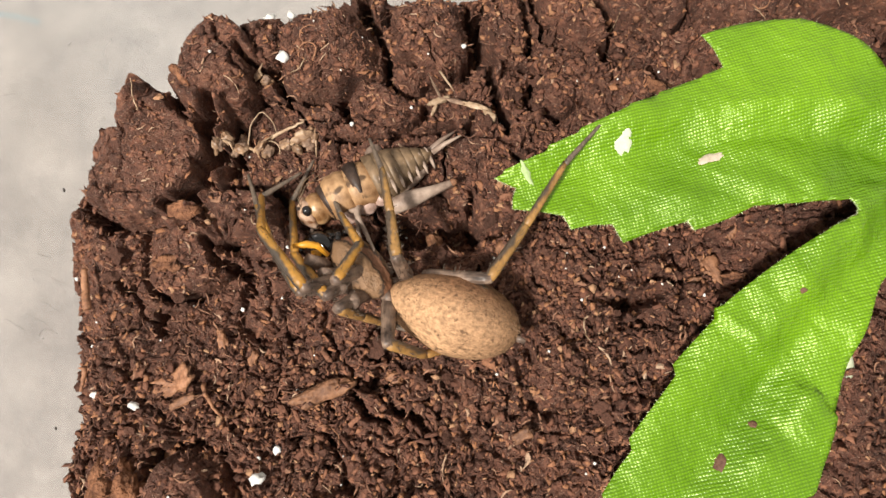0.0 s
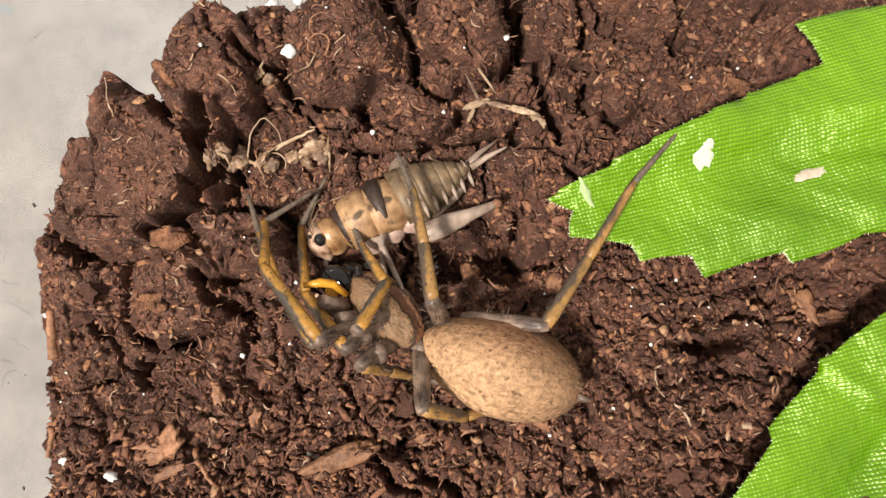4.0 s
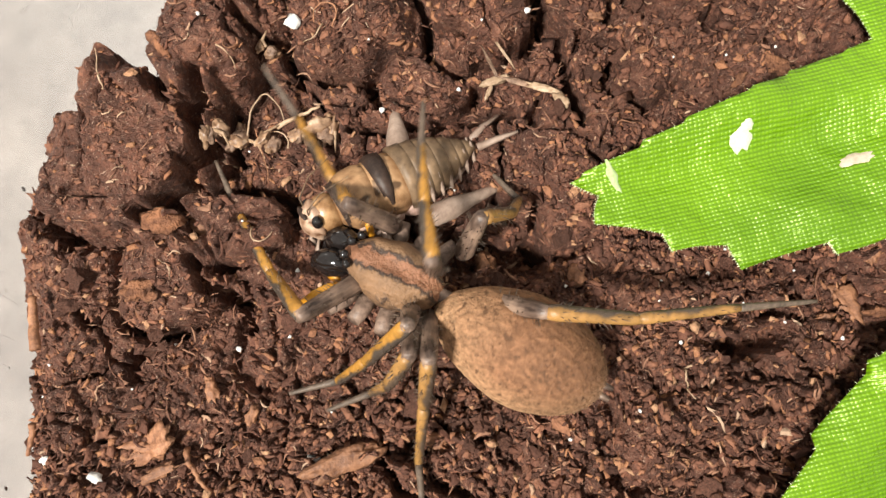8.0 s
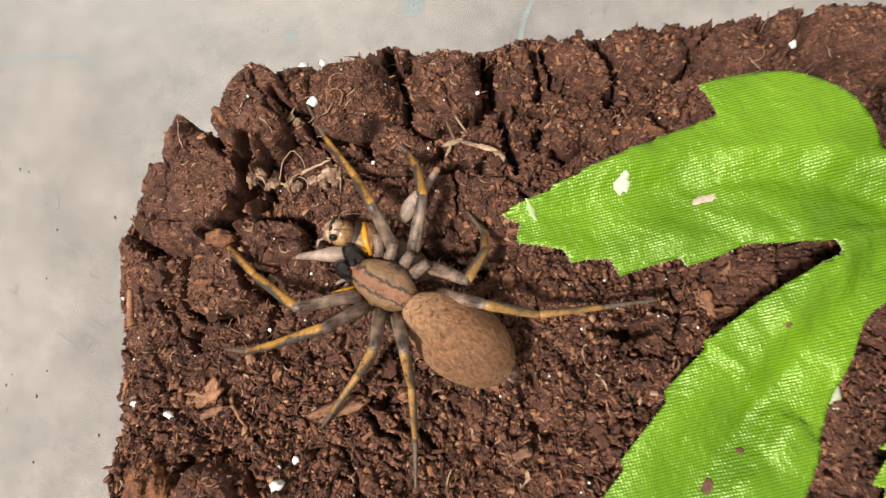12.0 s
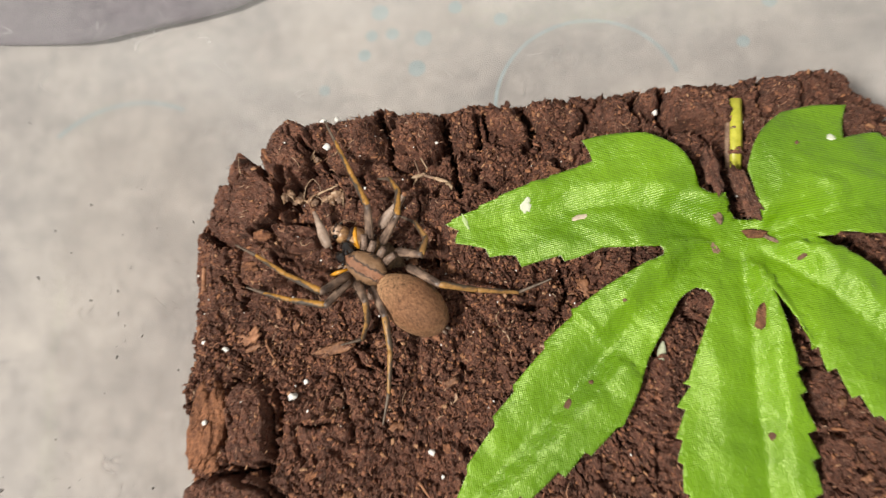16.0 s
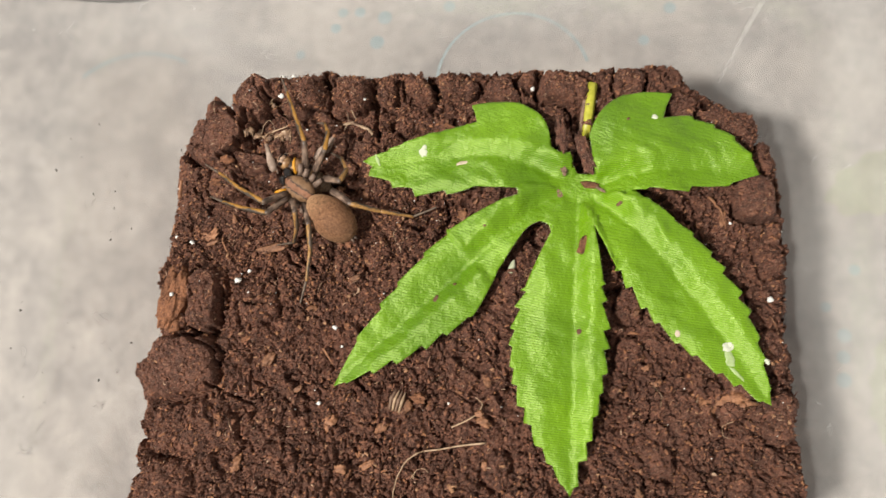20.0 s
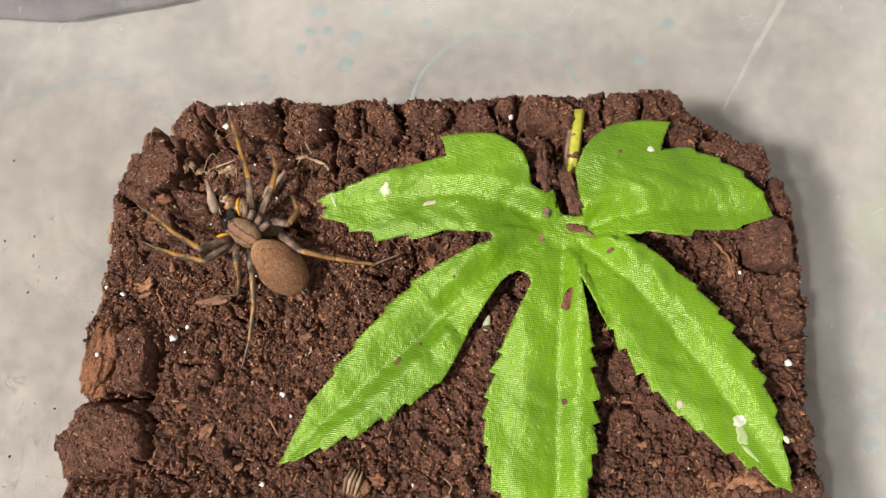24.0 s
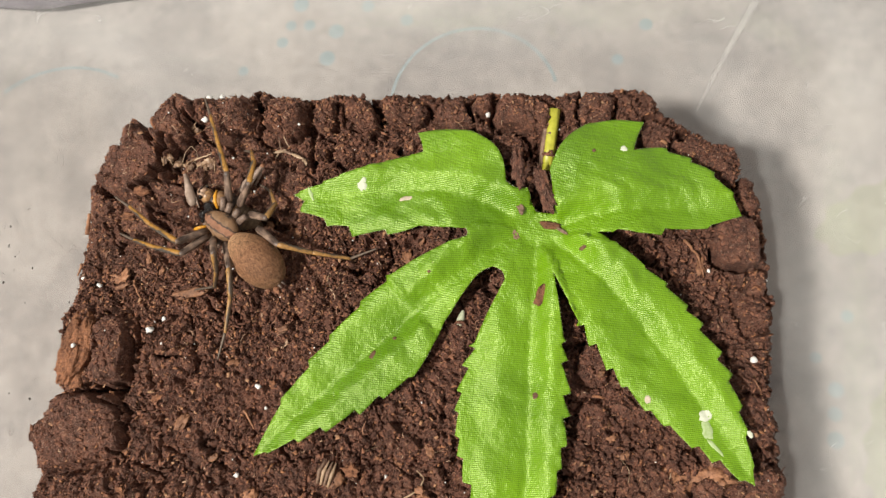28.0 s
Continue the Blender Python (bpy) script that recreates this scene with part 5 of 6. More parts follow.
strand("root_fibre", "long pale curved root fibre lying on the soil", ((0.10, -4.72, 0.05), (-0.40, -4.78, 0.06), (-0.78, -4.86, 0.08), (-1.15, -4.90, 0.08), (-1.42, -5.10, 0.06), (-1.60, -5.45, 0.06), (-1.66, -5.85, 0.05)), 0.022, STRAW, "root")
strand("root_fibre", "short pale curled root fibre on the soil", ((-0.55, -4.45, 0.05), (-0.25, -4.32, 0.08), (-0.05, -4.20, 0.08), (0.05, -4.02, 0.10), (-0.1, -3.9, 0.06)), 0.018, STRAW, "root")
strand("root_fibre", "thin curled dry fibre beside insect remains", ((-4.74, 1.52, 0.05), (-4.68, 1.75, 0.12), (-4.55, 1.85, 0.15), (-4.45, 1.72, 0.10), (-4.44, 1.60, 0.05)), 0.009, STRAW, "root")
straw = root("straw_bits", "pale broken bits of straw stuck together on the soil", "straw", -2.58, 1.60, soil_at(-2.58, 1.60) + 0.07)
for i, (x, y, length, width, turn) in enumerate(((-0.22, 0.08, 0.20, 0.09, 10), (-0.05, 0.04, 0.24, 0.06, -18), (0.12, -0.04, 0.22, 0.08, -25), (0.25, -0.13, 0.13, 0.11, -50), (-0.24, 0.22, 0.24, 0.035, 105), (-0.12, 0.26, 0.22, 0.03, 118), (-0.28, 0.0, 0.12, 0.05, 60))):
    at_cm(part("straw_bit", lump(length, 0.68 * width, 0.5 * width, 260 + i, 0.6, 3, True), (STRAW, FLAKE, STRAW)[i % 3], straw), x, y, 0.02 * (i % 3), 0, 8 * math.sin(2 * i), turn)
strand("straw_stick", "short dry straw beside insect remains", ((-4.50, 1.58, 0.05), (-4.34, 1.63, 0.07), (-4.15, 1.68, 0.06)), 0.022, STRAW, "straw")
strand("wood_splinter", "narrow orange bark splinter upright at the soil edge", ((-6.36, 0.12, 0.16), (-6.38, 0.32, 0.18), (-6.35, 0.50, 0.16)), 0.045, CHIP, "splinter", 0.7)
strand("wood_splinter", "thin brown bark strip along a bark chunk", ((-5.38, 2.42, 0.12), (-5.22, 2.20, 0.16), (-5.12, 1.95, 0.16), (-5.18, 1.86, 0.14)), 0.05, BARK, "splinter", 0.6)
for i, (pts, r) in enumerate(((((-5.38, -0.72, 0.05), (-5.35, -0.90, 0.07), (-5.26, -1.04, 0.06)), 0.026), (((-5.26, -1.04, 0.06), (-5.15, -1.06, 0.06), (-5.00, -0.96, 0.05)), 0.024), (((-6.52, -0.40, 0.05), (-6.58, -0.62, 0.05)), 0.03), (((-3.1, -3.0, 0.05), (-2.9, -3.3, 0.06)), 0.025),
                            (((4.35, -0.05, 0.05), (4.55, -0.3, 0.08), (4.62, -0.7, 0.05)), 0.03), (((5.3, -2.35, 0.05), (5.45, -2.6, 0.06)), 0.015), (((-2.2, -3.3, 0.05), (-2.45, -3.55, 0.06)), 0.02))):
    strand("wood_splinter", "thin reddish-brown wood splinter on the soil", pts, r, CHIP, "splinter")

curl = random.Random(52)
made_curls = 0
while made_curls < 46:
    x, y = (curl.uniform(-5.0, -3.6), curl.uniform(1.3, 2.4)) if made_curls < 12 else (curl.uniform(-6.0, 5.3), curl.uniform(-5.6, 2.3))
    if inside_soil(np.array([x]), np.array([y]))[0] < 0.25:
        continue
    heading, bend, step = curl.uniform(0, 6.28), curl.uniform(-0.9, 0.9), curl.uniform(0.04, 0.10)
    pts = []
    for k in range(6):
        pts.append((x, y, 0.02 + 0.05 * math.sin(math.pi * k / 5) * curl.random()))
        x, y, heading = x + step * math.cos(heading), y + step * math.sin(heading), heading + bend + curl.uniform(-0.3, 0.3)
    strand("root_fibre", "hair-thin curled tan root fibre on the soil", pts, curl.uniform(0.005, 0.010), (STRAW, CHIP)[made_curls % 2], "root", 0.5, 0.03, 5)
    made_curls += 1

droplet = root("resin_droplet", "clear glassy droplet at the end of a straw", "droplet", -2.17, 1.45, soil_at(-2.17, 1.45) + 0.05)
at_cm(part("drop", lump(0.17, 0.14, 0.15, 301, 0.5, 4), GLASSY, droplet), 0, 0, 0.04)
at_cm(part("drop", lump(0.08, 0.14, 0.10, 302, 0.5, 4), GLASSY, droplet), 0.0, 0.12, 0.04)

for i, (x, y, size, turn) in enumerate(((-4.02, 1.90, 0.26, 10), (-4.12, 1.55, 0.30, 60), (-4.75, 1.52, 0.24, 20), (-4.92, 1.55, 0.20, 80), (-4.60, 1.45, 0.22, 120), (-4.5, 2.2, 0.16, 75), (-5.0, 1.40, 0.14, 40), (-4.3, 1.46, 0.18, 10))):
    remains = root("insect_remains", "dry pale scraps of an eaten insect on soil", "insect remains", x, y, soil_at(x, y) + 0.08, 10 * math.sin(i), 12 * math.cos(3 * i), turn, group="insect scraps")
    for k in range(3):
        bm = lump(size * rnd.uniform(0.45, 0.8), size * rnd.uniform(0.35, 0.5), size * 0.3, 320 + 4 * i + k, 0.6, 3)
        at_cm(part("scrap", bm, (SCRAP, FLAKE, SCRAP)[k], remains), rnd.uniform(-0.3, 0.3) * size, rnd.uniform(-0.3, 0.3) * size, 0.02 * k, rnd.uniform(-30, 30), rnd.uniform(-30, 30), rnd.uniform(0, 180))
    at_cm(part("shred", tube(bmesh.new(), [(0, 0, 0), (0.3 * size, 0.2 * size, 0.1 * size), (0.8 * size, 0.1 * size, 0)], [0.016, 0.014, 0.006], 5), STRAW, remains), 0, 0, 0.03, 0, 0, rnd.uniform(0, 360))

husk = root("seed_husk", "pale striped split seed husk on the soil", "husk", -1.58, -3.98, soil_at(-1.58, -3.98) + 0.06, 0, 0, 72)
for k in range(4):
    bm = tube(bmesh.new(), [(-0.2, 0, 0), (0, 0.01 * k, 0.03), (0.2, 0, 0)], [0.02, 0.034, 0.012], 7)
    at_cm(part("husk_strip", bm, (STRAW, FLAKE)[k % 2], husk), 0, -0.09 + 0.06 * k, 0.01 * k)

# ---- the leaf's stem, stains and what lies on it ----
stem = root("leaf_stem", "flat yellow-green plastic stem standing out of the soil", "stem", 2.03, 1.24, 0.16)
for name, y, wide, mat in (("stem_strip", -0.03, 0.105, YELLOW), ("stem_edge", 0.085, 0.045, FLAKE)):
    bm = tube(bmesh.new(), [(0, y, 0), (0.4, y * 1.05, 0.05), (0.8, y, 0.09), (1.14, y, 0.10)], [wide * 0.9, wide, wide, wide * 0.95], 6, 0.5)
    at_cm(part(name, bm, mat, stem), 0, 0, 0, 0, 0, 82 if name == "stem_strip" else 82)
at_cm(part("stem_scar", lump(0.12, 0.08, 0.05, 340, 0.4, 2), FLAKE, stem), 0.10, 0.66, 0.10)


def patch(name, x, y, length, width, turn, material, lift=0.012, seed=0, label=""):
    """A thin uneven stain that follows the leaf."""
    bm = bmesh.new()
    c, s = math.cos(radians(turn)), math.sin(radians(turn))
    rings = []
    for k in range(4):
        ring = []
        for i in range(18):
            a = 2 * math.pi * i / 18
            r = (k + 1) / 4 * (1 + 0.45 * noise.noise(Vector((2 * math.cos(a), 2 * math.sin(a), seed))))
            u, v = r * length / 2 * math.cos(a), r * width / 2 * math.sin(a)
            px, py = x + u * c - v * s, y + u * s + v * c
            ring.append(bm.verts.new((px, py, leaf_height(px, py) + lift * (1 - (k / 3) ** 3) + 0.003)))
        rings.append(ring)
    mid = bm.verts.new((x, y, leaf_height(x, y) + lift))
    for i in range(18):
        j = (i + 1) % 18
        bm.faces.new((mid, rings[0][i], rings[0][j]))
        for a, b in zip(rings, rings[1:]):
            bm.faces.new((a[i], b[i], b[j], a[j]))
    return part(name, bm, material, leaf, label)


DRIED = surface("dried_white", (0.50, 0.54, 0.40), (0.66, 0.67, 0.56), 1200, 0.7, 0.3, 0.0001, 0, 0.3)
PINK = surface("pinkish_stain", (0.40, 0.33, 0.24), (0.58, 0.48, 0.39), 900, 0.7, 0.3, 0.0001, 0, 0.3)
SMEAR = surface("thin_pale_smear", (0.30, 0.42, 0.15), (0.46, 0.55, 0.30), 900, 0.6, 0.3, 0.0001, 0, 0.3)
BROWNED = surface("brown_hole_edge", (0.09, 0.04, 0.028), (0.17, 0.09, 0.055), 900, 0.7, 0.4, 0.0001, 0, 0.3)
for i, (x, y, length, width, turn, mat, label) in enumerate((
        (-1.17, 0.90, 0.17, 0.15, 0, DRIED, "white dropping"), (-1.13, 0.98, 0.09, 0.08, 40, DRIED, ""), (-0.40, 0.65, 0.26, 0.09, 8, PINK, "pale pink stain"), (-0.86, -2.06, 0.16, 0.09, 55, BROWNED, "small brown tear"),
        (-0.50, -1.78, 0.07, 0.06, 0, BROWNED, ""), (1.82, -2.69, 0.09, 0.10, 0, BROWNED, ""), (3.58, -2.72, 0.10, 0.13, 0, PINK, ""), (4.44, -2.96, 0.20, 0.17, 20, DRIED, "white dropping"), (4.46, -3.18, 0.30, 0.16, 100, SMEAR, "dried pale smear"),
        (4.56, -3.42, 0.34, 0.07, -48, SMEAR, ""), (3.36, 1.47, 0.11, 0.11, 0, DRIED, "white dropping"), (5.06, -3.22, 0.13, 0.07, -50, DRIED, ""), (1.52, 0.0, 0.12, 0.17, 10, FLAKE, "pale fleck"), (2.62, -0.28, 0.11, 0.07, 20, BROWNED, ""),
        (0.08, -0.70, 0.06, 0.05, 0, BROWNED, ""), (-2.10, 0.76, 0.07, 0.22, 20, SMEAR, ""), (2.85, 1.42, 0.07, 0.06, 0, BROWNED, ""))):
    patch("stain", x, y, length, width, turn, mat, 0.012, i * 1.7, label)
for i, (x, y, length, width, turn) in enumerate(((1.92, -1.08, 0.38, 0.16, 70), (1.60, 0.45, 0.20, 0.12, 110), (2.12, 0.16, 0.34, 0.12, -10), (2.30, 0.05, 0.22, 0.05, -35))):
    ob = at_cm(part("bark_flake", lump(length, width, 0.06, 360 + i, 0.45, 3, True), (BARK, FLAKE, BARK, FLAKE)[i]), x, y, leaf_height(x, y) + 0.025, 0, 0, turn)
    tagged(ob, "thin brown bark flake lying on a green leaf", "bark flake", "bark flakes")
for x, y, length, width, turn in ((1.56, 1.12, 0.66, 0.20, 98), (2.02, 0.76, 0.68, 0.24, 108)):
    ob = at_cm(part("bark_chunk", lump(length, width, 0.17, int(100 * x), 0.7, 4), SOIL), x, y, leaf_height(x, y) + 0.06, 0, 0, turn)
    tagged(ob, "dark brown crumbly chunk wedged between two leaf lobes", "bark chunk")
PODSKIN = surface("pale_pod_skin", (0.42, 0.46, 0.30), (0.62, 0.64, 0.48), 500, 0.35, 0.3, 0.0002, 0, 0.5)
pod = at_cm(part("pale_pod", egg(bmesh.new(), 0.34, 0.13, 0.12, 0.9, 0.7, sides=14, rings=10), PODSKIN), 0.58, -1.42, soil_at(0.58, -1.42) + 0.10, 0, 0, 75)
tagged(pod, "translucent pale green pod beneath a fabric leaf", "pod")

# ---- the table's print, a dark cloth and dirt on the tub ----
def flat_disc(r, hole=0.0, n=40, arc=(0, 360)):
    bm = bmesh.new()
    a0, a1 = radians(arc[0]), radians(arc[1])
    rows = [[bm.verts.new((q * math.cos(a0 + (a1 - a0) * i / n), q * math.sin(a0 + (a1 - a0) * i / n), 0)) for i in range(n + 1)] for q in (max(hole, 0.001), r)]
    for i in range(n):
        bm.faces.new((rows[0][i], rows[1][i], rows[1][i + 1], rows[0][i + 1]))
    return bm


TABLE_Z = -3.616
for x, y, r, wide, arc in ((0.5, 4.35, 2.05, 0.08, (15, 200)), (-9.9, 2.9, 2.8, 0.09, (62, 130))):
    at_cm(part("printed_ring", flat_disc(r, r - wide, arc=arc), PALE_BLUE, table, smooth=False), x, y, TABLE_Z)
for x, y, r in ((-1.20, 6.66, 0.16), (-2.98, 6.42, 0.20), (-4.16, 6.63, 0.14), (-4.35, 6.16, 0.15), (-3.17, 5.68, 0.20), (-3.94, 7.21, 0.2), (-3.68, 6.62, 0.15), (-2.2, 7.1, 0.16), (-5.3, 5.4, 0.13), (8.04, -2.26, 0.16), (7.97, -2.75, 0.15), (7.93, -3.27, 0.17), (8.42, -0.73, 0.13), (7.7, -1.6, 0.12), (3.9, 5.4, 0.14), (4.6, 6.3, 0.16)):
    at_cm(part("printed_dot", flat_disc(r, n=18), PALE_BLUE, table, smooth=False), x, y, TABLE_Z)
PALE_GREEN = surface("pale_green_print", (0.385, 0.385, 0.300), (0.54, 0.535, 0.43), 40, 0.75, 0.1, 0.0003, 0, 0.3, None, 6)
for x, y, length, width, turn in ((9.6, 1.55, 3.4, 1.5, 22), (9.25, -3.1, 3.2, 1.35, 72)):
    bm = bmesh.new()
    bm.faces.new([bm.verts.new((length / 2 * math.cos(a) * (1 + 0.06 * math.sin(9 * a)), width / 2 * math.sin(a) * (1 + 0.10 * math.sin(13 * a + x)), 0)) for a in (2 * math.pi * i / 64 for i in range(64))])
    at_cm(part("printed_leaf", bm, PALE_GREEN, table, "pale green printed leaf", smooth=False), x, y, TABLE_Z, 0, 0, turn)
bm = lump(13.5, 7.0, 0.9, 380, 0.05, 4)
cloth = tagged(at_cm(part("folded_cloth", bm, PURPLE), -10.2, 10.75, -3.25, 0, 0, 3), "dark purple-grey folded cloth lying on the table", "cloth")

pr = np.random.RandomState(33)
n = 110
y = pr.uniform(-5.5, 2.2, n)
z = pr.uniform(-2.6, 3.2, n)
x = -7.33 - 0.045 * (z + 3.4)
grit = ball[None] * (1 + 0.35 * pr.normal(size=(n, len(ball), 1))) * (0.008 * (1 + pr.pareto(2.0, n)).clip(1, 3.6))[:, None, None] * np.array((0.3, 1, 1.3))
tagged(big_mesh("dirt_specks", grit + np.stack([x, y, z], -1)[:, None], tris, GREY_SPECK), "dark dirt specks stuck to a clear tub wall", "specks", kind="stuff")
bm = tube(bmesh.new(), [(4.86, 2.62, -0.45), (5.0, 2.9, 1.0), (5.2, 3.2, 2.4)], [0.03, 0.05, 0.06], 8)
tagged(part("crease", bm, HAZE, tub), "whitened crease of the plastic")


# ---- what moves ----
CURLED = {"R1": ((-3.75, 0.07), (-4.04, -0.16), (-4.32, 0.29), (-4.35, 0.77), (-3.97, 1.45)), "R2": ((-3.64, 0.11), (-3.93, -0.05), (-3.71, 0.26), (-3.86, 0.59), (-3.95, 0.92)), "R3": ((-3.35, -0.04), (-3.40, 0.07), (-3.40, 0.58), (-3.43, 1.03), (-3.55, 1.42)), "R4": ((-3.19, -0.06), (-2.63, -0.20), (-2.21, 0.25), (-1.71, 0.83), (-1.23, 1.21)), "L1": ((-3.83, 0.03), (-4.20, -0.08), (-4.53, 0.48), (-4.59, 0.91), (-4.20, 1.11)), "L2": ((-3.79, -0.03), (-4.27, -0.08), (-4.51, 0.37), (-4.65, 0.87), (-4.76, 1.45)), "L3": ((-3.70, -0.12), (-3.94, -0.29), (-3.79, -0.35), (-3.56, -0.44), (-3.42, -0.50)), "L4": ((-3.53, -0.22), (-3.57, -0.64), (-3.29, -0.76), (-3.03, -0.73), (-2.81, -0.67))}
LUNGE = {"R1": ((-3.87, -0.11), (-4.04, -0.15), (-4.42, 0.31), (-4.78, 0.87), (-4.95, 1.52)), "R2": ((-3.70, -0.01), (-3.88, -0.16), (-3.72, 0.06), (-3.86, 0.38), (-3.94, 0.62)), "R3": ((-3.27, 0.03), (-3.14, 0.02), (-2.90, 0.41), (-2.63, 0.79), (-2.33, 1.08)), "R4": ((-3.09, -0.13), (-2.59, -0.29), (-1.98, -0.27), (-1.43, -0.25), (-0.87, -0.29)), "L1": ((-3.96, -0.05), (-4.36, 0.13), (-4.76, 0.39), (-5.11, 0.75), (-5.43, 1.21)), "L2": ((-3.87, -0.11), (-4.06, -0.13), (-4.33, 0.06), (-4.64, 0.20), (-4.88, 0.33)), "L3": ((-3.72, -0.13), (-3.79, -0.31), (-3.76, -0.54), (-3.69, -0.78), (-3.64, -0.96)), "L4": ((-3.62, -0.14), (-3.79, -0.37), (-3.78, -0.68), (-3.74, -0.96), (-3.72, -1.22))}
TURN = {"R1": ((-3.68, 0.62), (-3.95, 0.71), (-4.08, 1.01), (-4.24, 1.40), (-4.37, 1.70)), "R2": ((-3.45, 0.27), (-3.46, 0.26), (-3.46, 0.65), (-3.43, 1.07), (-3.35, 1.52)), "R3": ((-3.24, 0.36), (-3.11, 0.50), (-2.88, 0.57), (-2.77, 0.73), (-2.89, 0.92)), "R4": ((-3.16, 0.03), (-2.80, -0.15), (-2.14, -0.28), (-1.48, -0.28), (-0.79, -0.31)), "L1": ((-3.92, 0.29), (-4.32, 0.04), (-4.59, 0.41), (-4.79, 0.84), (-5.00, 1.45)), "L2": ((-3.64, 0.03), (-3.66, -0.12), (-3.98, -0.29), (-4.21, -0.38), (-4.40, -0.41)), "L3": ((-3.61, -0.03), (-3.68, -0.30), (-3.85, -0.46), (-3.99, -0.50), (-4.11, -0.53)), "L4": ((-3.53, -0.04), (-3.56, -0.35), (-3.64, -0.63), (-3.72, -0.94), (-3.75, -1.23))}
STEP = {"R1": ((-3.51, 0.58), (-3.64, 0.84), (-3.75, 1.25), (-3.91, 1.84), (-4.01, 2.23)), "R2": ((-3.32, 0.51), (-3.16, 0.58), (-3.11, 0.91), (-3.06, 1.32), (-3.03, 1.69)), "R3": ((-3.20, 0.17), (-3.12, 0.12), (-2.89, 0.39), (-2.67, 0.74), (-2.43, 1.06)), "R4": ((-2.95, -0.03), (-2.68, -0.19), (-2.17, -0.30), (-1.56, -0.33), (-0.79, -0.29)), "L1": ((-3.95, 0.27), (-4.29, 0.08), (-4.70, 0.39), (-5.07, 0.77), (-5.40, 1.06)), "L2": ((-3.84, 0.15), (-4.12, -0.09), (-4.55, -0.10), (-4.89, -0.02), (-5.10, 0.16)), "L3": ((-3.73, 0.08), (-3.93, -0.37), (-4.28, -0.51), (-4.73, -0.56), (-5.07, -0.62)), "L4": ((-3.52, -0.03), (-3.50, -0.35), (-3.50, -0.58), (-3.55, -0.93), (-3.61, -1.29))}
SPREAD = {"R1": ((-3.53, 0.52), (-3.67, 0.91), (-3.86, 1.35), (-4.14, 1.85), (-4.32, 2.27)), "R2": ((-3.35, 0.47), (-3.17, 0.96), (-3.21, 1.33), (-3.30, 1.61), (-3.53, 1.89)), "R3": ((-3.19, 0.31), (-2.84, 0.07), (-2.63, 0.37), (-2.61, 0.63), (-2.71, 0.84)), "R4": ((-3.14, 0.03), (-2.71, -0.19), (-2.20, -0.31), (-1.53, -0.29), (-0.95, -0.27)), "L1": ((-3.91, 0.11), (-4.53, 0.03), (-4.98, 0.45), (-5.32, 0.85), (-5.59, 1.11)), "L2": ((-3.86, -0.01), (-4.22, -0.23), (-4.75, -0.30), (-5.11, -0.31), (-5.37, -0.24)), "L3": ((-3.73, -0.07), (-3.77, -0.47), (-3.97, -0.67), (-4.28, -0.98), (-4.45, -1.12)), "L4": ((-3.57, -0.14), (-3.49, -0.53), (-3.49, -0.84), (-3.53, -1.26), (-3.57, -1.70))}
SETTLED = {"R1": ((-3.60, 0.65), (-3.54, 1.06), (-3.82, 1.70), (-4.10, 2.36), (-4.28, 2.76)), "R2": ((-3.40, 0.58), (-3.09, 0.84), (-3.06, 1.28), (-3.22, 1.54), (-3.45, 1.66)), "R3": ((-3.19, 0.40), (-2.78, 0.24), (-2.72, 0.56), (-2.90, 0.88), (-3.16, 1.05)), "R4": ((-3.02, 0.14), (-2.55, -0.22), (-2.02, -0.30), (-1.64, -0.32), (-1.25, -0.30)), "L1": ((-3.95, 0.10), (-4.26, -0.22), (-4.94, 0.18), (-5.50, 0.62), (-5.90, 0.85)), "L2": ((-3.93, 0.02), (-4.25, -0.39), (-4.86, -0.23), (-5.32, -0.06), (-5.66, 0.10)), "L3": ((-3.82, -0.04), (-3.63, -0.40), (-3.67, -0.64), (-3.80, -0.80), (-3.96, -0.88)), "L4": ((-3.58, -0.12), (-3.37, -0.63), (-3.33, -1.14), (-3.41, -1.76), (-3.56, -2.28))}
STANCES = ((0.0, CURLED), (7.48, CURLED), (7.7, LUNGE), (8.0, TURN), (8.3, STEP), (8.65, SPREAD), (12.6, SPREAD), (14.4, SETTLED), (28.0, SETTLED))
JOINT_Z = (0.42, 0.75, 0.55, 0.32, 0.15)


def leg_chain(joints, sizes):
    """Joints of a leg whose segments keep their lengths, as near as can be to the wanted places on the ground plan."""
    out = [Vector((*joints[0], JOINT_Z[0]))]
    for k, (x, y) in enumerate(joints[1:]):
        a, size = out[-1], sizes[k]
        flat = Vector((x - a.x, y - a.y, 0))
        run = min(flat.length, size * 0.985)
        rise = math.sqrt(size * size - run * run)
        down = -1 if k > 0 else 1
        low = 0.56 if x > -2.3 and y > 0.3 else 0.17 if k == 3 else 0.22
        z = a.z + down * rise
        if z < low:
            z = max(low, a.z - rise) if a.z > low else low
        goal = Vector((a.x, a.y, 0)) + flat.normalized() * run
        goal.z = z
        out.append(a + (goal - a).normalized() * size)
    return out


def along(a, b):
    """A pose at a, in cm, whose x axis points to b and whose z axis leans upwards."""
    x = (b - a).normalized()
    y = Vector((0, 0, 1)).cross(x)
    y = y.normalized() if y.length > 1e-3 else Vector((0, 1, 0))
    m = Matrix((x, y, x.cross(y))).transposed().to_4x4()
    m.translation = (a - SPIDER_AT) * CM
    return m


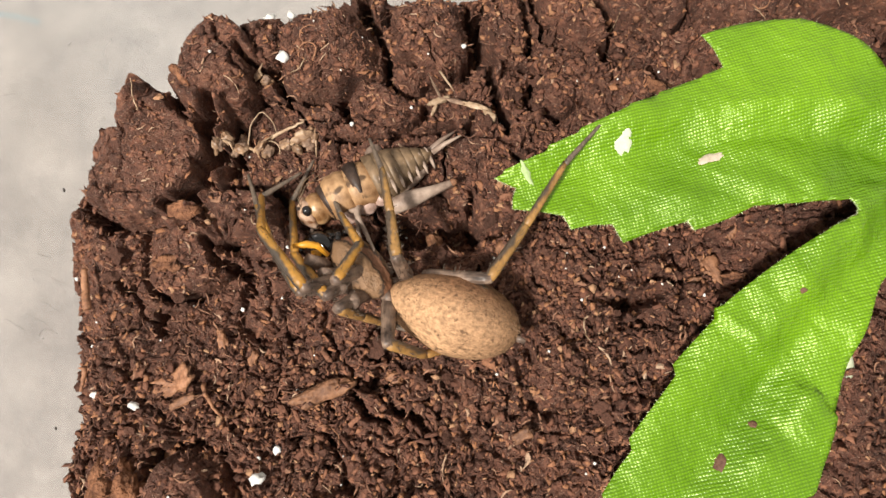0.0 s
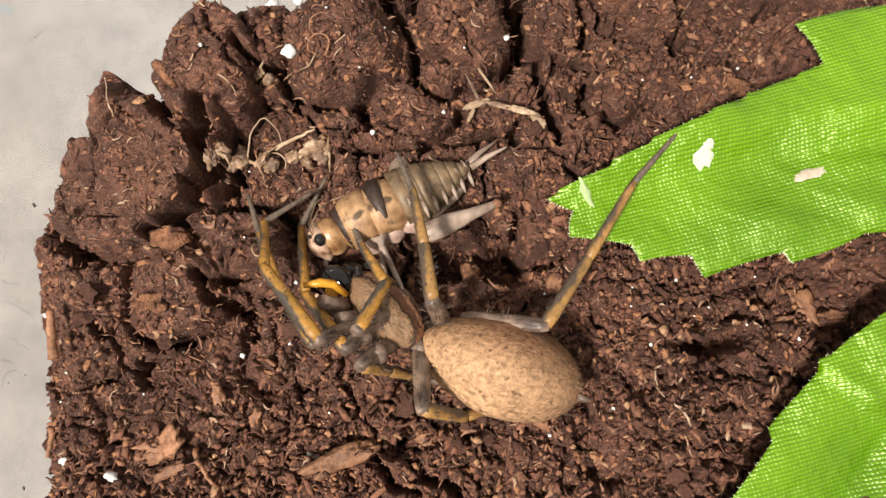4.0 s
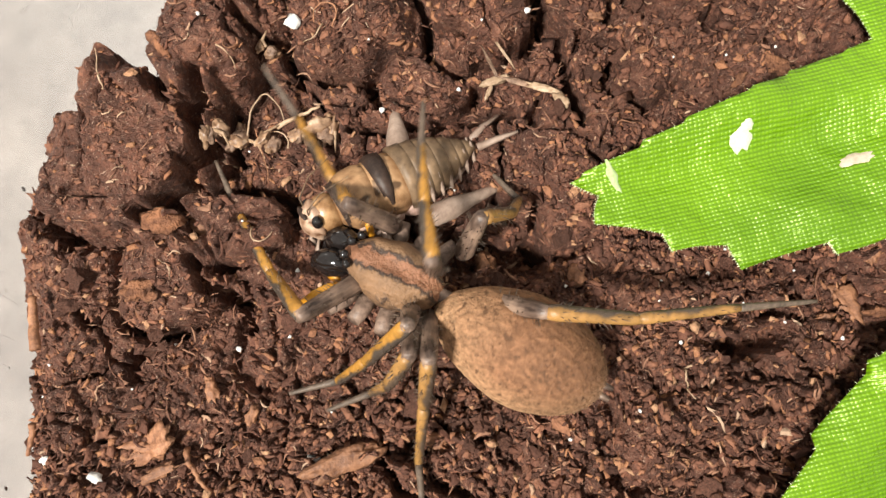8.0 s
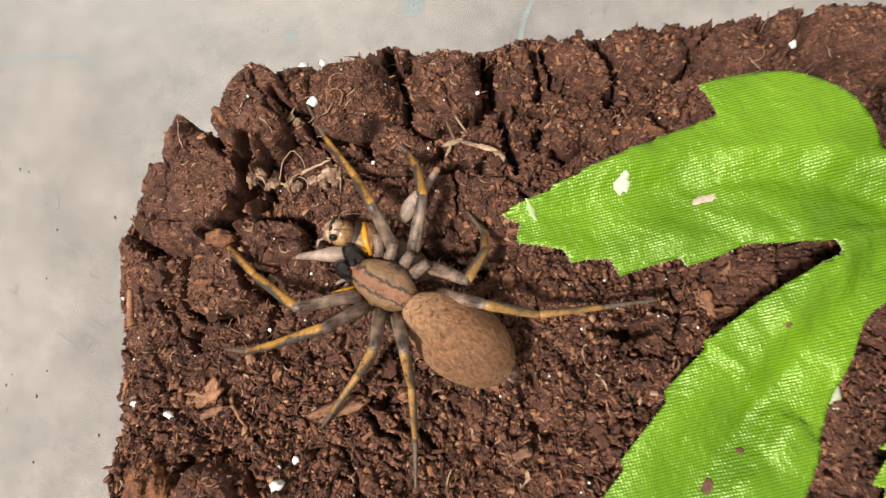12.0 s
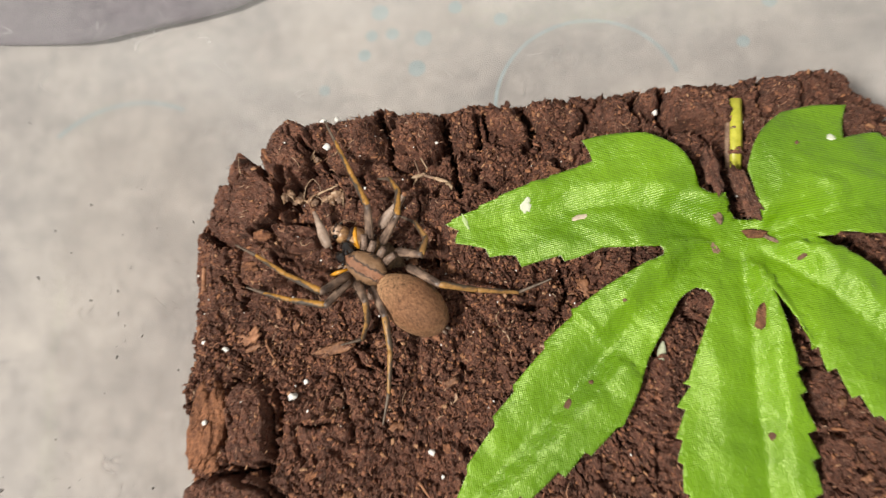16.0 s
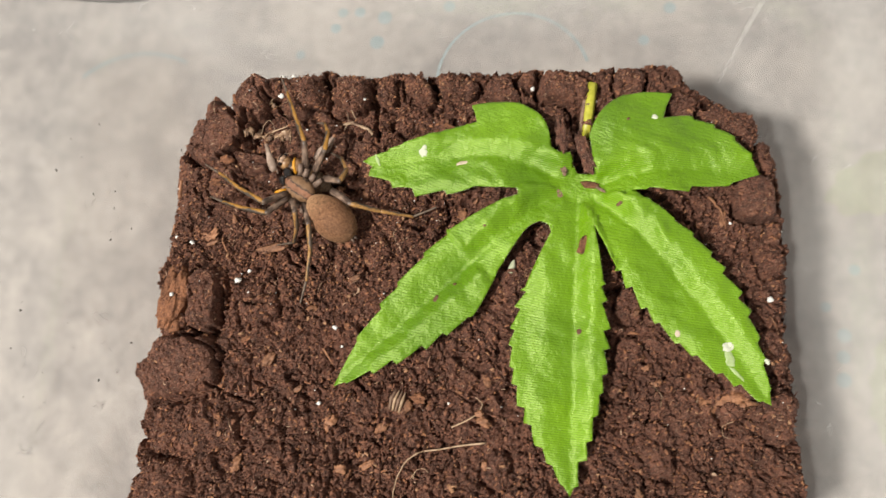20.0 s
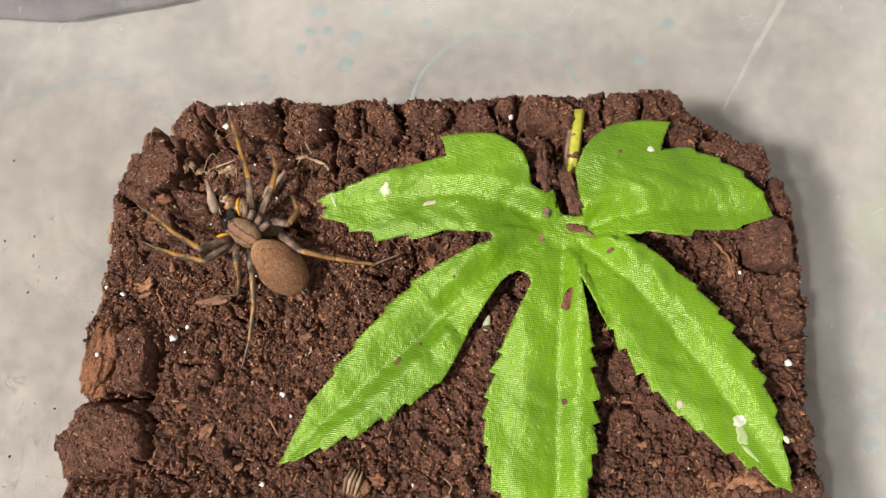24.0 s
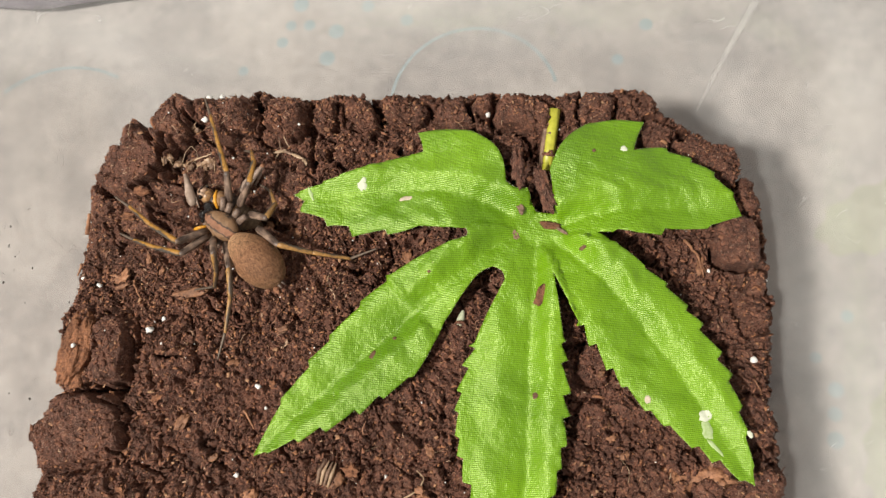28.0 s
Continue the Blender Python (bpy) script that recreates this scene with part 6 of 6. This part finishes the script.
def eased(rows):
    """Adds half-way rows where a part turns far from one row to the next."""
    out = [rows[0]]
    for (t0, a), (t1, b) in zip(rows, rows[1:]):
        turn = a.to_quaternion().rotation_difference(b.to_quaternion()).angle
        n = max(1, int(math.degrees(turn if turn <= math.pi else 2 * math.pi - turn) / 40) + 1) if t1 - t0 < 3 else 1
        for i in range(1, n):
            f = i / n
            m = a.to_quaternion().slerp(b.to_quaternion(), f).to_matrix().to_4x4()
            m.translation = a.translation.lerp(b.translation, f)
            out.append((t0 + (t1 - t0) * f, m))
        out.append((t1, b))
    return out


def body_pose(x, y, z, heading, pitch=0, roll=0):
    m = pose(0, 0, 0, 0, 0, heading) @ pose(0, 0, 0, 0, pitch, 0) @ pose(0, 0, 0, roll, 0, 0)
    m.translation = (Vector((x, y, z)) - SPIDER_AT) * CM
    return m


def free_pose(x, y, z, heading, pitch=0, roll=0):
    m = body_pose(x, y, z, heading, pitch, roll)
    m.translation = Vector((x, y, z)) * CM
    return m


def lay(a, b):
    """A pose from a towards b, in cm of the place."""
    m = along(Vector(a), Vector(b))
    m.translation = Vector(a) * CM
    return m


def motions():
    walk(abdomen, eased([(0.0, body_pose(-2.99, -0.44, 0.44, 154, 4, 95)), (7.48, body_pose(-2.99, -0.44, 0.44, 154, 4, 95)), (7.7, body_pose(-2.97, -0.38, 0.46, 149, 4, 70)),
                         (8.0, body_pose(-2.96, -0.33, 0.46, 146, 2, 15)), (8.3, body_pose(-2.96, -0.36, 0.46, 142, 0, 0)), (8.65, body_pose(-3.0, -0.42, 0.46, 138.5, 0, 0)), (28.0, body_pose(-3.0, -0.43, 0.46, 138, 0, 0))]))
    walk(carapace, eased([(0.0, body_pose(-3.76, 0.10, 0.44, 128, 10, 55)), (7.48, body_pose(-3.76, 0.10, 0.44, 128, 10, 55)), (7.7, body_pose(-3.74, 0.14, 0.46, 130, 8, 45)),
                          (8.0, body_pose(-3.74, 0.28, 0.48, 148, 2, 12)), (8.3, body_pose(-3.68, 0.28, 0.48, 144, 2, -14)), (8.65, body_pose(-3.67, 0.19, 0.48, 142, 3, -20)), (28.0, body_pose(-3.67, 0.19, 0.48, 142, 3, -20))]))
    for leg_name, segments in LEG_PARTS.items():
        chains = [(t, leg_chain(stance[leg_name], LENGTHS[leg_name])) for t, stance in STANCES]
        for k, segment in enumerate(segments):
            walk(segment, eased([(t, along(c[k], c[k + 1])) for t, c in chains]))
    lying, held = free_pose(-3.58, 0.92, 0.34, 199, 0, 62), free_pose(-3.64, 0.55, 0.08, 150, -28, 24)
    walk(cricket, eased([(0.0, lying), (7.48, lying), (7.7, free_pose(-3.60, 0.98, 0.36, 203, 0, 60)), (8.0, free_pose(-3.65, 0.97, 0.34, 200, -8, 40)),
                         (8.3, free_pose(-3.62, 0.74, 0.20, 176, -18, 30)), (8.65, held), (28.0, held)]))
    for y, femur in CRICKET_HIND:
        if y > 0:
            spots = ((lying, (-3.42, 0.62, 0.42), (-2.72, 0.82, 0.35)), (held, (-3.95, 0.56, 0.34), (-4.50, 0.62, 0.26)))
        else:
            spots = ((lying, (-3.55, 1.05, 0.38), (-3.46, 1.40, 0.02)), (held, (-3.45, 0.85, 0.30), (-3.10, 1.20, 0.46)))
        (m0, a0, b0), (m1, a1, b1) = spots
        away, home = m0.inverted() @ lay(a0, b0), m1.inverted() @ lay(a1, b1)
        rest = m1.inverted() @ lay((-4.24, 0.56, 0.48), (-4.46, 1.18, 0.50)) if y > 0 else home
        walk(femur, eased([(0.0, away), (8.0, away), (8.65, home), (12.6, home), (14.4, rest), (28.0, rest)]))


motions()
